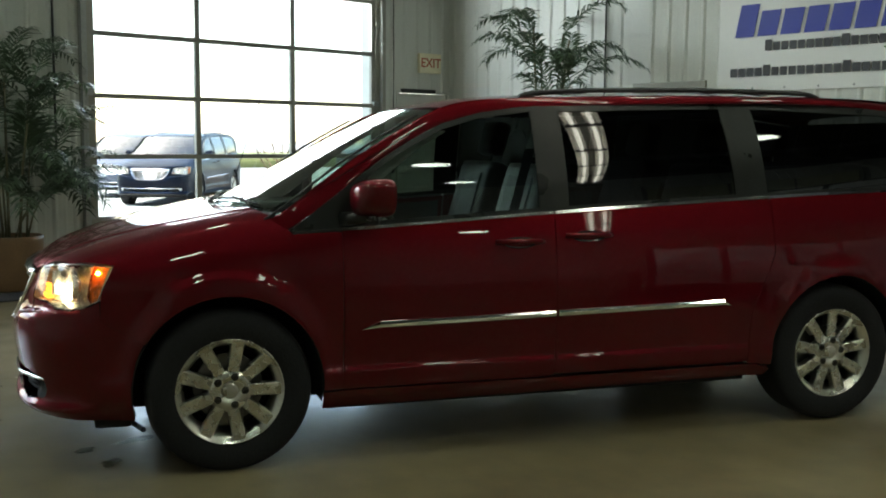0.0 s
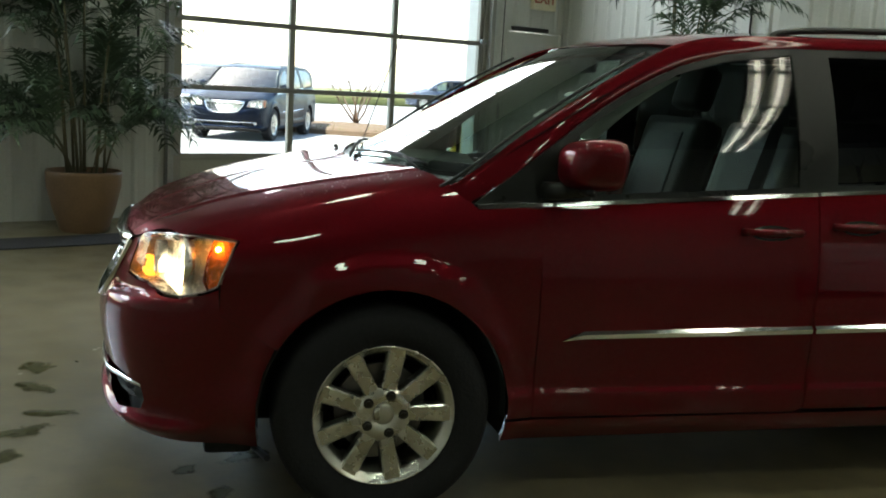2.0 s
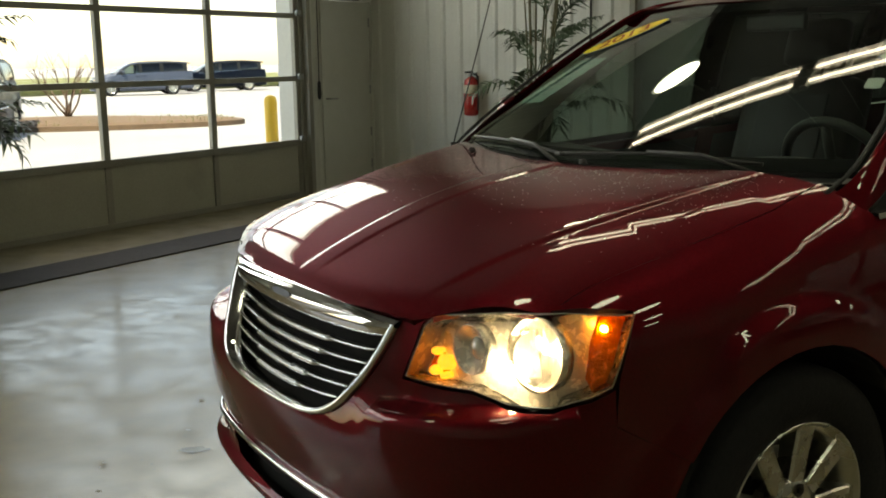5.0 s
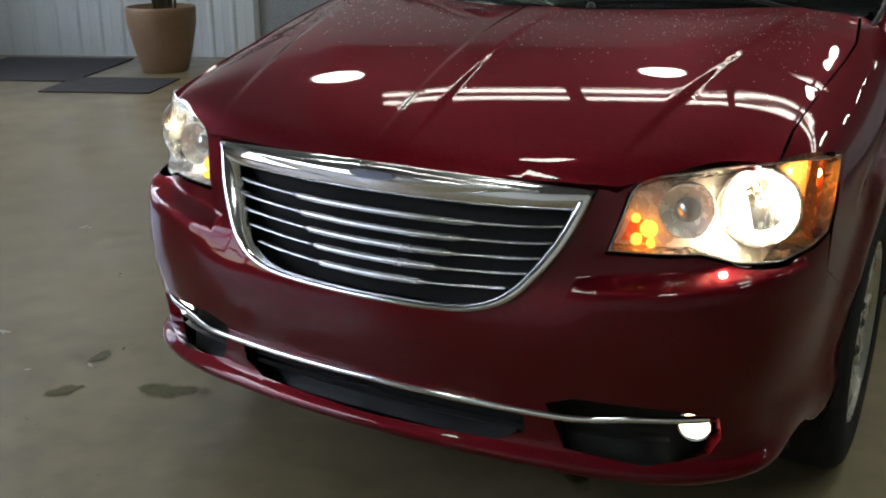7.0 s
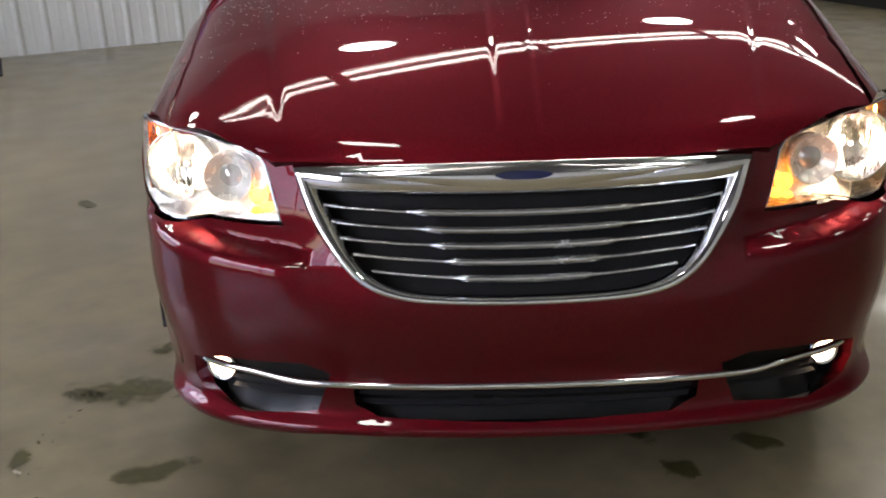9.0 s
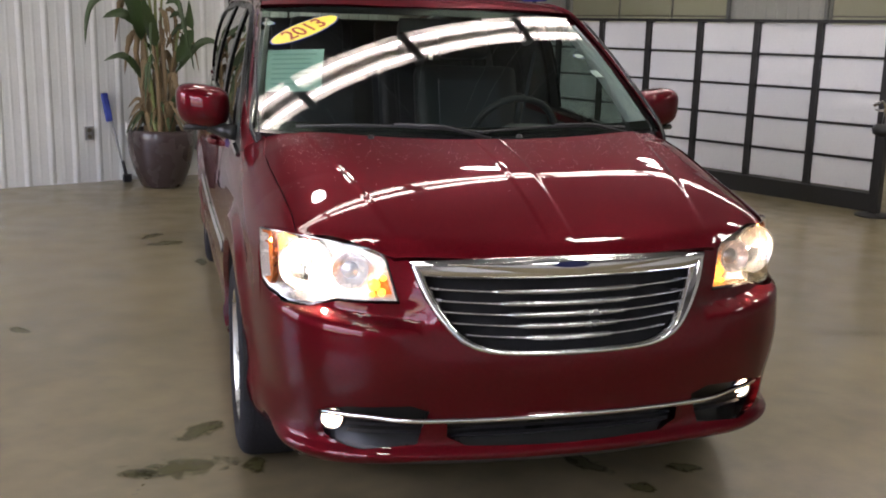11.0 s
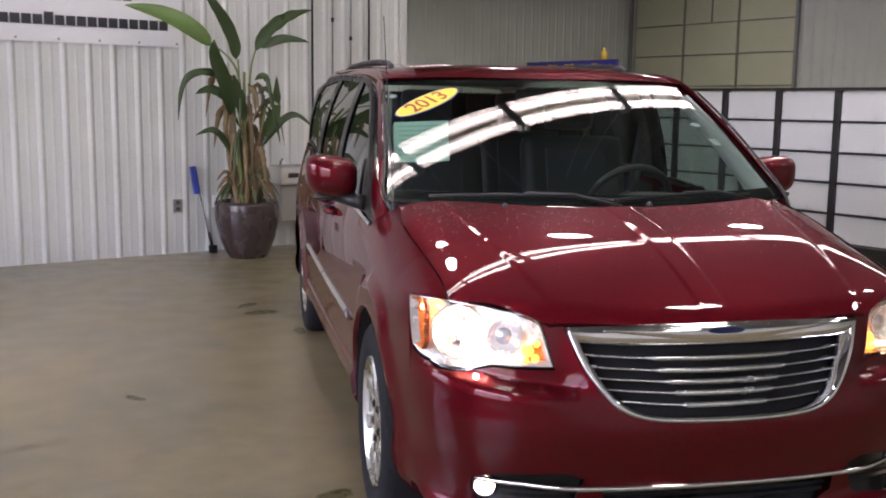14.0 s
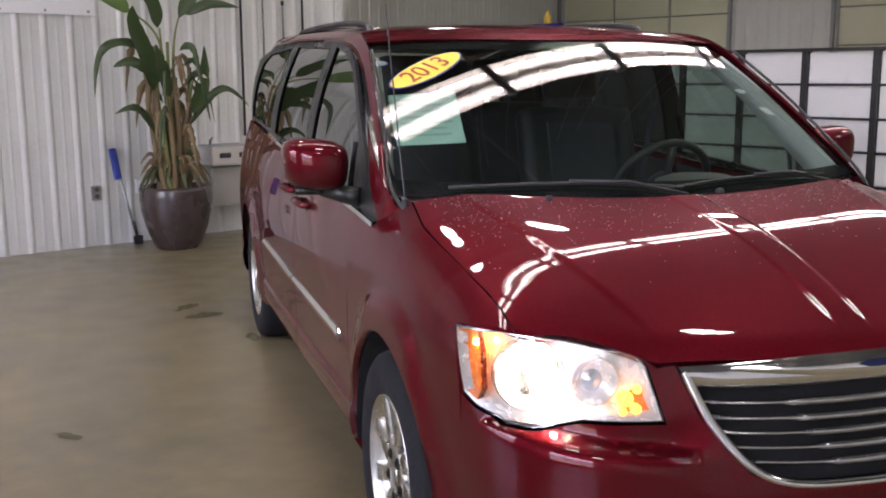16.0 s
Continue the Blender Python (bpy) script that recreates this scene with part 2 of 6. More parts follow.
def patch(name, F, outline, material, parent, step=.05, holes=(), label="", mirror=False, flip=False, edge=.018, lift=0.0, fine=None, marks=()):
    """A panel cut out of a curved surface F(u, v): its outline and holes in (u, v), its rim turned inwards; marks: more places to mesh, along creases. Normals follow the surface."""
    polys = [dense(o, fine or step) for o in (outline, *holes)]
    verts, edges, rims = [], [], []
    for p in polys:
        o = len(verts)
        verts += [Vector(q) for q in p]
        edges += [(o + i, o + (i + 1) % len(p)) for i in range(len(p))]
        rims.append(list(range(o, o + len(p))))
    us, vs = [p[0] for p in polys[0]], [p[1] for p in polys[0]]
    ring = np.array([q for p in polys for q in p])
    for i in range(int((max(us) - min(us)) / step) + 1):
        for j in range(int((max(vs) - min(vs)) / step) + 1):
            q = (min(us) + (i + .5 + .25 * (j % 2)) * step, min(vs) + (j + .5) * step)
            if inside(q, polys[0]) and not any(inside(q, h) for h in polys[1:]) and np.min(np.hypot(ring[:, 0] - q[0], ring[:, 1] - q[1])) > .45 * step:
                verts.append(Vector(q))
    verts += [Vector(q) for q in marks if inside(q, polys[0]) and np.min(np.hypot(ring[:, 0] - q[0], ring[:, 1] - q[1])) > .004]
    vo, _, fo, orig, _, _ = delaunay_2d_cdt(verts, edges, [], 0, 1e-6)
    back = {}
    for i, o in enumerate(orig):
        for k in o:
            back[k] = i
    tris = []
    for f in fo:
        c = [sum(vo[k][a] for k in f) / len(f) for a in (0, 1)]
        if inside(c, polys[0]) and not any(inside(c, h) for h in polys[1:]):
            tris.append(tuple(f))
    co, no = [], []
    for q in vo:
        n = normal_at(F, q[0], q[1])
        if flip:
            n = -n
        co.append(F(q[0], q[1]) + n * lift)
        no.append(n)
    base = len(co)
    faces = list(tris)
    if edge:
        for rim in rims:
            idx = [back[k] for k in rim if k in back]
            top_ring, low_ring = [], []
            for k in idx:
                top_ring.append(len(co)), co.append(co[k]), no.append(no[k])
                low_ring.append(len(co)), co.append(co[k] - no[k] * edge), no.append(no[k])
            for a in range(len(idx)):
                b = (a + 1) % len(idx)
                faces.append((top_ring[a], top_ring[b], low_ring[b], low_ring[a]))
    if mirror:
        co, no = [Vector((-c.x, c.y, c.z)) for c in co], [Vector((-n.x, n.y, n.z)) for n in no]
    out = []
    for f in faces:
        n = (co[f[1]] - co[f[0]]).cross(co[f[2]] - co[f[0]])
        out.append(f if len(f) == 4 or n.dot(no[f[0]]) >= 0 else f[::-1])
    me = bpy.data.meshes.new(name)
    me.from_pydata([tuple(c) for c in co], [], out)
    me.polygons.foreach_set("use_smooth", [len(f) == 3 for f in out])
    me.update()
    me.normals_split_custom_set_from_vertices([tuple(n) for n in no])
    me.materials.append(material)
    ob = new(name, me)
    ob.parent = parent
    if label:
        ob["label"] = label
    return ob


def words(name, text, size, material, parent, m, depth=.002, bold=0.0, label=""):
    """Lettering in the built-in font, as a mesh; centred on its origin, in the x y plane."""
    cu = bpy.data.curves.new(name, "FONT")
    cu.body, cu.size, cu.extrude, cu.offset, cu.align_x, cu.align_y = text, size, depth, bold, "CENTER", "CENTER"
    tmp = bpy.data.objects.new(name, cu)
    scene.collection.objects.link(tmp)
    me = bpy.data.meshes.new_from_object(tmp.evaluated_get(bpy.context.evaluated_depsgraph_get()))
    bpy.data.objects.remove(tmp)
    me.name = name
    me.materials.clear()
    me.materials.append(material)
    ob = new(name, me)
    ob.parent = parent
    ob.matrix_basis = m
    if label:
        ob["label"] = label
    return ob

# ---- the van's surfaces: front axle at y = 0, nose towards -y, metres ----
def spline(ts, vs):
    """Natural cubic spline through a few knots."""
    ts, vs = np.array(ts, float), np.array(vs, float)
    n, h = len(ts), np.diff(ts)
    A, b = np.zeros((n, n)), np.zeros(n)
    A[0, 0] = A[-1, -1] = 1
    for i in range(1, n - 1):
        A[i, i - 1:i + 2] = h[i - 1], 2 * (h[i - 1] + h[i]), h[i]
        b[i] = 6 * ((vs[i + 1] - vs[i]) / h[i] - (vs[i] - vs[i - 1]) / h[i - 1])
    m = np.linalg.solve(A, b)

    def at(t):
        t = min(max(t, ts[0]), ts[-1])
        i = min(max(int(np.searchsorted(ts, t)) - 1, 0), n - 2)
        p, q = ts[i + 1] - t, t - ts[i]
        return float((m[i] * p ** 3 + m[i + 1] * q ** 3) / (6 * h[i]) + (vs[i] / h[i] - m[i] * h[i] / 6) * p + (vs[i + 1] / h[i] - m[i + 1] * h[i] / 6) * q)
    return at


def table(pairs):
    return spline([p[0] for p in pairs], [p[1] for p in pairs])


def step01(a, b, t):
    t = min(max((t - a) / (b - a), 0.0), 1.0)
    return t * t * (3 - 2 * t)


# plan outline from the nose round the corner to the tail
OUTLINE = [(0, -.925), (.22, -.919), (.42, -.896), (.59, -.856), (.715, -.792), (.806, -.685), (.853, -.53), (.876, -.36), (.889, -.18), (.896, .05), (.904, .5),
           (.914, 1.0), (.922, 1.6), (.926, 2.3), (.924, 3.0), (.908, 3.6), (.868, 3.98), (.76, 4.16), (.48, 4.235), (0, 4.25)]
_o = [(-x, y) for x, y in OUTLINE[3:0:-1]] + OUTLINE + [(-x, y) for x, y in OUTLINE[-2:-5:-1]]
_k = [0.0]
for _a, _b in zip(_o, _o[1:]):
    _k.append(_k[-1] + math.hypot(_b[0] - _a[0], _b[1] - _a[1]))
_k = [k - _k[3] for k in _k]
out_x, out_y = spline(_k, [p[0] for p in _o]), spline(_k, [p[1] for p in _o])
S_TAIL = _k[-4]
_ss = np.linspace(.9, S_TAIL - .5, 900)
_sy, _sx = np.array([out_y(s) for s in _ss]), np.array([out_x(s) for s in _ss])
_front = np.linspace(0, 1.2, 300)
_fy, _fx = np.array([out_y(s) for s in _front]), np.array([out_x(s) for s in _front])


def wide(y):
    """Half width of the body at y."""
    return float(np.interp(y, _sy, _sx)) if y > -.55 else float(np.interp(y, _fy, _fx))


nose = table([(.18, -.14), (.22, -.085), (.265, -.034), (.288, -.010), (.304, -.008), (.325, -.026), (.36, -.030), (.42, -.022), (.47, -.012), (.53, -.003), (.59, -.002), (.655, -.022), (.74, -.05), (.80, -.067), (.855, -.09), (.90, -.12), (.95, -.17)])
lampd = table([(.18, -.14), (.22, -.085), (.265, -.034), (.288, -.010), (.304, -.008), (.325, -.026), (.36, -.030), (.42, -.022), (.47, -.012), (.53, -.003), (.60, .000), (.65, -.004), (.675, -.009), (.684, -.015), (.690, -.024), (.700, -.064), (.707, -.071), (.725, -.074), (.76, -.078), (.80, -.088), (.85, -.1), (.90, -.118), (.95, -.16)])
flank = table([(.15, -.16), (.2, -.11), (.26, -.06), (.32, -.025), (.40, -.010), (.47, -.010), (.56, -.003), (.65, 0), (.72, 0), (.78, 0), (.85, -.005), (.95, -.018), (1.05, -.040), (1.12, -.060), (1.2, -.086), (1.3, -.118)])
_flank = flank


def flank(z):
    """The side's section, with a ledge low on the doors."""
    return _flank(z) + .008 * (1 - step01(.415, .440, z)) * step01(.24, .32, z)


crest = table([(-.9, .835), (-.85, .862), (-.72, .920), (-.6, .966), (-.45, 1.013), (-.3, 1.052), (-.1, 1.095), (.1, 1.131), (.3, 1.165), (.5, 1.2), (.7, 1.24)])
def square(y):
    """How squarely the hood turns over into the flank; squarest above the lamps and at the windscreen."""
    return float(np.interp(y, (-.7, -.45, -.3, -.15, 0, .2), (7.2, 6.3, 6.1, 7.2, 8.8, 9.5)))


ZS = .78   # where the flank turns into the shoulder


def flare(y, z):
    """The wheel arches' swell; the front one has a ledge like an eyebrow over the wheel."""
    r1, r2 = math.hypot(y, z - .36), math.hypot(y - 3.078, z - .36)
    brow = step01(-.30, -.22, y) * (1 - step01(.12, .40, y)) * step01(.55, .62, z)
    soft = .022 * math.exp(-((r1 - .41) / .055) ** 2)
    return soft + brow * max(.024 * (1 - step01(.475, .535, r1)) - soft, 0) + .022 * math.exp(-((r2 - .41) / .055) ** 2)


def skin(s, z):
    """The wall of the body: s along the plan outline from the nose (negative on the right side), z up."""
    a = abs(s)
    x, y = out_x(a), out_y(a)
    tx, ty = out_x(a + .004) - out_x(a - .004), out_y(a + .004) - out_y(a - .004)
    l = math.hypot(tx, ty)
    nx, ny = ty / l, -tx / l
    h, f = step01(.36, .52, a), step01(.74 + .13 * (1 - step01(.665, .715, z)), 1.08, a)
    rise = .09 * (min(max(a, .45), .85) - .62) * step01(.63, .66, z) * (1 - step01(.715, .75, z))
    d = nose(z) * (1 - h) + lampd(z - rise) * h
    d = d * (1 - f) + (flank(z) + flare(y, z)) * f
    if a > S_TAIL - .9:
        g = step01(S_TAIL - .9, S_TAIL - .4, a)
        d = d * (1 - g) + g * table([(.15, -.1), (.3, -.02), (.5, 0), (.6, -.02), (1.1, -.06), (1.3, -.1)])(z)
    px, py = x + nx * d, y + ny * d
    return Vector((px if s >= 0 else -px, py, z))


def side(y, z):
    """The left flank."""
    return Vector((wide(y) + flank(z) + flare(y, z), y, z))


def shoulder(y, v):
    """The left fender: v = height up to ZS, then on over the shoulder (1 m of v for the quarter turn)."""
    w = wide(y)
    if v <= ZS:
        return Vector((w + flank(v) + flare(y, v), y, v))
    a = min((v - ZS), .999) * math.pi / 2
    c, n = math.sin(a), math.cos(a)
    u = n ** (2 / square(y))
    zz = c ** (2 / 2.6)
    z = ZS + (crest(y) - ZS) * zz
    return Vector((w * u + flare(y, z) * (1 - zz), y, z))


def lip(x):
    """The hood's front edge."""
    return -.838 + .21 * x * x


crown = table([(-.86, 0), (-.80, .003), (-.7, .007), (-.6, .010), (-.5, .013), (-.4, .015), (-.3, .013), (-.2, .009), (-.1, .004), (0, .001), (.1, 0), (.8, 0)])


def crease(y):
    """Half the distance between the hood's outer creases."""
    return .515 + .19 * (y + .6)


def spine(y):
    """Half the width of the raised middle."""
    return .041 + .014 * (y + .7)


def top(x, y):
    """The hood: a crowned sheet with a raised middle, drawn down to its front edge and to the lamps."""
    w = wide(y)
    r = min(abs(x) / w, .995)
    z = ZS + (crest(y) - ZS) * (1 - r ** square(y)) ** (1 / 2.6)
    z += crown(y) * (1 - min(abs(x) / .74, 1) ** 1.6)
    c, e = crease(y), spine(y)
    z -= .005 * step01(c - .013, c + .013, abs(x)) * step01(-.80, -.62, y)
    z += .0032 * (1 - step01(e - .008, e + .008, abs(x))) * step01(-.82, -.68, y)
    d = min((abs(x) - .545) * .552 - (y + .755) * .834, .0)
    z -= .006 * math.exp(d / .03)
    z -= (.012 + .035 * x * x) * math.exp(-((y - lip(x)) / .03) ** 2)
    return Vector((x, y, z))

# ---- the red minivan ----
def s_at(y):
    """Place along the plan outline for a y on the flank."""
    return float(np.interp(y, _sy, _ss))


def vz(y, z):
    return ZS + math.asin(min(max((z - ZS) / (crest(y) - ZS), 0), 1) ** 1.3) * 2 / math.pi if z > ZS else z


def vx(y, x):
    return ZS + math.acos(min(x / wide(y), 1) ** (square(y) / 2)) * 2 / math.pi


def arc(cy, cz, r, a0, a1, n=14):
    return [(cy + r * math.cos(radians(a0 + (a1 - a0) * k / n)), cz + r * math.sin(radians(a0 + (a1 - a0) * k / n))) for k in range(n + 1)]


def mirrored(poly):
    return poly + [(-x, z) for x, z in poly[::-1] if abs(x) > 1e-6]


def rail(points, n=40):
    """A smooth line through a few places, in n steps."""
    ks = list(range(len(points)))
    f = [spline(ks, [p[a] for p in points]) for a in range(3)]
    return [Vector([g(k * (len(points) - 1) / n) for g in f]) for k in range(n + 1)]


def on_skin(s, z, lift=0.0):
    n = normal_at(skin, s, z)
    if n.y > 0 and abs(s) < 1 or abs(s) >= 1 and n.x * s < 0:
        n = -n
    return skin(s, z) + n * lift, n


def disc_frame(p, n):
    """A pose at p whose z axis is n."""
    return Matrix.Translation(p) @ n.to_track_quat("Z", "Y").to_matrix().to_4x4()


van = thing("minivan", pose(0, 0, 0), "cherry red minivan with chrome trim and lit headlights on concrete", "car")
HOOD_SIDE = [(-.618, .756), (-.52, .755), (-.43, .760), (-.34, .766), (-.24, .773), (-.12, .783), (0, .788), (.172, .768)]
GRILLE = [(.478, .855), (.434, .759), (.382, .688), (.33, .639), (.245, .609), (.12, .600), (0, .598)]
LAMP = [(1.095, .903), (.959, .912), (.786, .902), (.585, .884), (.555, .855), (.514, .742), (.610, .741), (.715, .742), (.815, .722), (.914, .722), (.997, .740), (1.040, .76)]

# hood
_front = [(x, lip(x)) for x in (0, .1, .2, .3, .4, .5)]
_back = [(x, -.015 + .33 * x * x) for x in (.6, .45, .3, .15, 0)]
_half = _front + [(.550, -.756), (.60, -.728), (.640, -.698), (.675, -.673), (.729, -.643)] + [(x, y) for y, x in HOOD_SIDE] + _back
hood = patch("hood", top, _half + [(-x, y) for x, y in _half[::-1] if x > 1e-6], PAINT, van, .02, edge=.02, marks=[(sg * (f(y) + o), y) for f in (crease, spine) for sg in (1, -1) for o in (-.013, -.0085, -.004, 0, .004, .0085, .013) for y in np.arange(-.80, .2, .018)])

# front bumper with the notch for the grille
_b = [(0, .287), (.4, .291), (.7, .268), (.95, .243), (s_at(-.40), .236), (s_at(-.404), .32), (s_at(-.405), .40), (s_at(-.385), .50), (s_at(-.352), .577), (1.048, .676), (1.044, .754),
      (.997, .733), (.914, .715), (.815, .715), (.715, .735), (.610, .734), (.508, .735), (.549, .855), (.578, .887), (.490, .868)] + [(s * 1.01, z - .004) for s, z in GRILLE]
INTAKE = [(0, .400), (.366, .402), (.364, .352), (.31, .326), (0, .318)]
POCKET = [(.41, .430), (.47, .453), (.66, .445), (.765, .422), (.778, .372), (.755, .338), (.62, .318), (.45, .332)]
_in = INTAKE[0:1] + INTAKE[1:4] + INTAKE[4:] + [(-s, z) for s, z in INTAKE[3:0:-1]]
bumper = patch("front_bumper", skin, mirrored(_b), PAINT, van, .04, holes=[_in, POCKET, [(-s, z) for s, z in POCKET]], edge=.03, marks=[(sg * a, z + .09 * (min(a, .85) - .62)) for sg in (1, -1) for a in np.arange(.46, .98, .02) for z in (.652, .668, .678, .684, .688, .692, .695, .698, .702, .707, .714)] + [(a, z) for a in np.arange(-1.0, 1.01, .02) for z in (.275, .283, .291, .297, .303, .309, .315, .321)])
patch("lower_intake", skin, [(s * 1.04, z + (.012 if z > .36 else -.012)) for s, z in _in], PILLAR, bumper, .06, lift=-.06, edge=-.055, label="black lower intake grille")
for z in (.345, .365, .385):
    part("intake_bar", strip([[on_skin(s, z + dz, l)[0] for s in np.linspace(-.36, .36, 25)] for dz, l in ((-.004, -.03), (.001, -.018), (.004, -.03))]), BLACK, bumper)
for sg in (1, -1):
    pk = [(sg * s, z) for s, z in POCKET]
    patch("fog_pocket", skin, [(sg * (.59 + (abs(s) - .59) * 1.04), .385 + (z - .385) * 1.1) for s, z in pk], PILLAR, bumper, .05, lift=-.07, edge=-.06)
    for z in (.355, .378):
        part("pocket_slat", strip([[on_skin(sg * s, z + dz, l)[0] for s in np.linspace(.44, .67, 10)] for dz, l in ((-.004, -.03), (.001, -.018), (.004, -.03))]), BLACK, bumper)
    p, n = on_skin(sg * .737, .374, -.048)
    n = (n * .45 + Vector((0, -1, .05))).normalized()
    fog = part("fog_lamp", turned([(.034, -.02), (.036, .004), (.031, .008), (.029, -.004)], 28, m=disc_frame(p, n)), CHROME, van, "lit round fog lamp", smooth=True)
    part("fog_lens", turned([(.029, .0), (.024, .007), (.013, .011), (.0, .012)], 28, m=disc_frame(p, n)), glowing("fog_glow" if sg > 0 else "fog_glow_b", (1, .78, .48), 2.8), fog, smooth=True)
part("bumper_chrome_strip", tube([on_skin(s, .408 + .004 * step01(.5, .8, abs(s)), .006 - .022 * step01(.45, .62, abs(s)))[0] for s in np.linspace(-.762, .762, 61)], .0085, 8), CHROME, bumper, "thin chrome strip", smooth=True)
patch("front_lip", skin, mirrored([(0, .245), (.5, .25), (.9, .228), (1.02, .225), (1.02, .236), (.9, .243), (.5, .282), (0, .279)]), BLACK, bumper, .06, lift=-.012, edge=.03)

# grille: chrome surround, winged top bar, five slats, black backing
grille = patch("grille", skin, mirrored([(0, .588), (.25, .60), (.34, .63), (.46, .76), (.5, .866), (0, .868)]), DARK, van, .05, lift=-.065, edge=-.05, label="chrome grille with black openings")
_ring = [(s, z) for s, z in GRILLE] + [(-s, z) for s, z in GRILLE[-2::-1]]
_gs, _gz = (spline(range(len(_ring)), [q[a] for q in _ring]) for a in (0, 1))
_path = [(_gs(k), _gz(k)) for k in np.linspace(0, len(_ring) - 1, 80)]
_cut = [q for q in _path if q[1] < .846]
part("grille_surround", strip([[on_skin(s * k, z + dz, l)[0] for s, z in _cut] for k, dz, l in ((1.006, -.002, -.004), (1.004, -.001, .010), (.99, .004, .014), (.965, .010, .008), (.955, .014, -.03))]), CHROME, grille, smooth=True)
_bar = ((.868, -.03), (.867, -.004), (.860, .006), (.846, .012), (.826, .012), (.812, .006), (.806, -.004), (.805, -.03))
part("grille_top_bar", strip([[on_skin(u * (.484 - (.868 - z) * .40), z + .010 * u * u * (z < .83) - .006 * u * u * (z > .85), l)[0] for u in np.linspace(-1, 1, 49)] for z, l in _bar]), CHROME, grille, "winged chrome top bar", smooth=True)
part("grille_wing", strip([[on_skin(s, .836 + dz * (1 - (abs(s) / .37) ** 1.6) + .008 * (abs(s) / .37) ** 2, l)[0] for s in np.linspace(-.37, .37, 41)] for dz, l in ((.019, .010), (.010, .022), (-.006, .024), (-.020, .010))]), CHROME, grille, smooth=True)
part("badge", strip([[on_skin(s, .836 + dz * .8 * (1 - (abs(s) / .058) ** 4), .0265)[0] for s in np.linspace(-.058, .058, 13)] for dz in (.009, .003, -.003, -.009)]), surface("badge_blue", (.008, .012, .05), .3), grille, "small blue badge")
for zc_, s1, s0 in ((.769, .425, .222), (.736, .405, .202), (.706, .382, .179), (.676, .352, .152), (.645, .312, .130)):
    prof = ((.0055, -.016), (.0065, -.006), (.003, .003), (-.002, .004), (-.006, -.002), (-.0065, -.012))
    fin = ((.0035, -.012), (.002, -.040), (-.002, -.040), (-.0035, -.012))
    broad = lambda s: 1.28 - .66 * step01(s0 - .012, s0 + .012, abs(s))
    lay = lambda rows: strip([[on_skin(s, zc_ + .016 * (abs(s) / s1) ** 2 + dz * broad(s), l - .016 - .008 * step01(s0 - .012, s0 + .012, abs(s)))[0] for s in np.linspace(-s1, s1, 97)] for dz, l in rows])
    slat = part("grille_slat", lay(prof), DULL_CHROME, grille, smooth=True)
    part("slat_fin", lay(fin), BLACK, slat)

# headlights
LAMP_REFLECT = surface("lamp_reflector", (.86, .82, .74), .24, .30, vary=.12, scale=40, fine=160, bump=.25, bump_scale=45)
LAMP_WARM = glowing("low_beam_glow", (1.0, .78, .48), 1.3)
LAMP_SOFT = glowing("parking_glow", (1.0, .34, .03), 1.0)
FILAMENT = glowing("filament_glow", (1.0, .86, .62), 60.0)
MARKER = glowing("marker_glow", (1.0, .42, .06), 30.0)
FACETED = surface("fluted_reflector", (.88, .85, .78), .14, 1.0, vary=.1, scale=30, bump=.5, bump_scale=38, stretch=(3, 3, .6))
AMBER = surface("amber_reflector", (.85, .22, .02), .22, .3, vary=.3, scale=60, bump=.5, bump_scale=140)
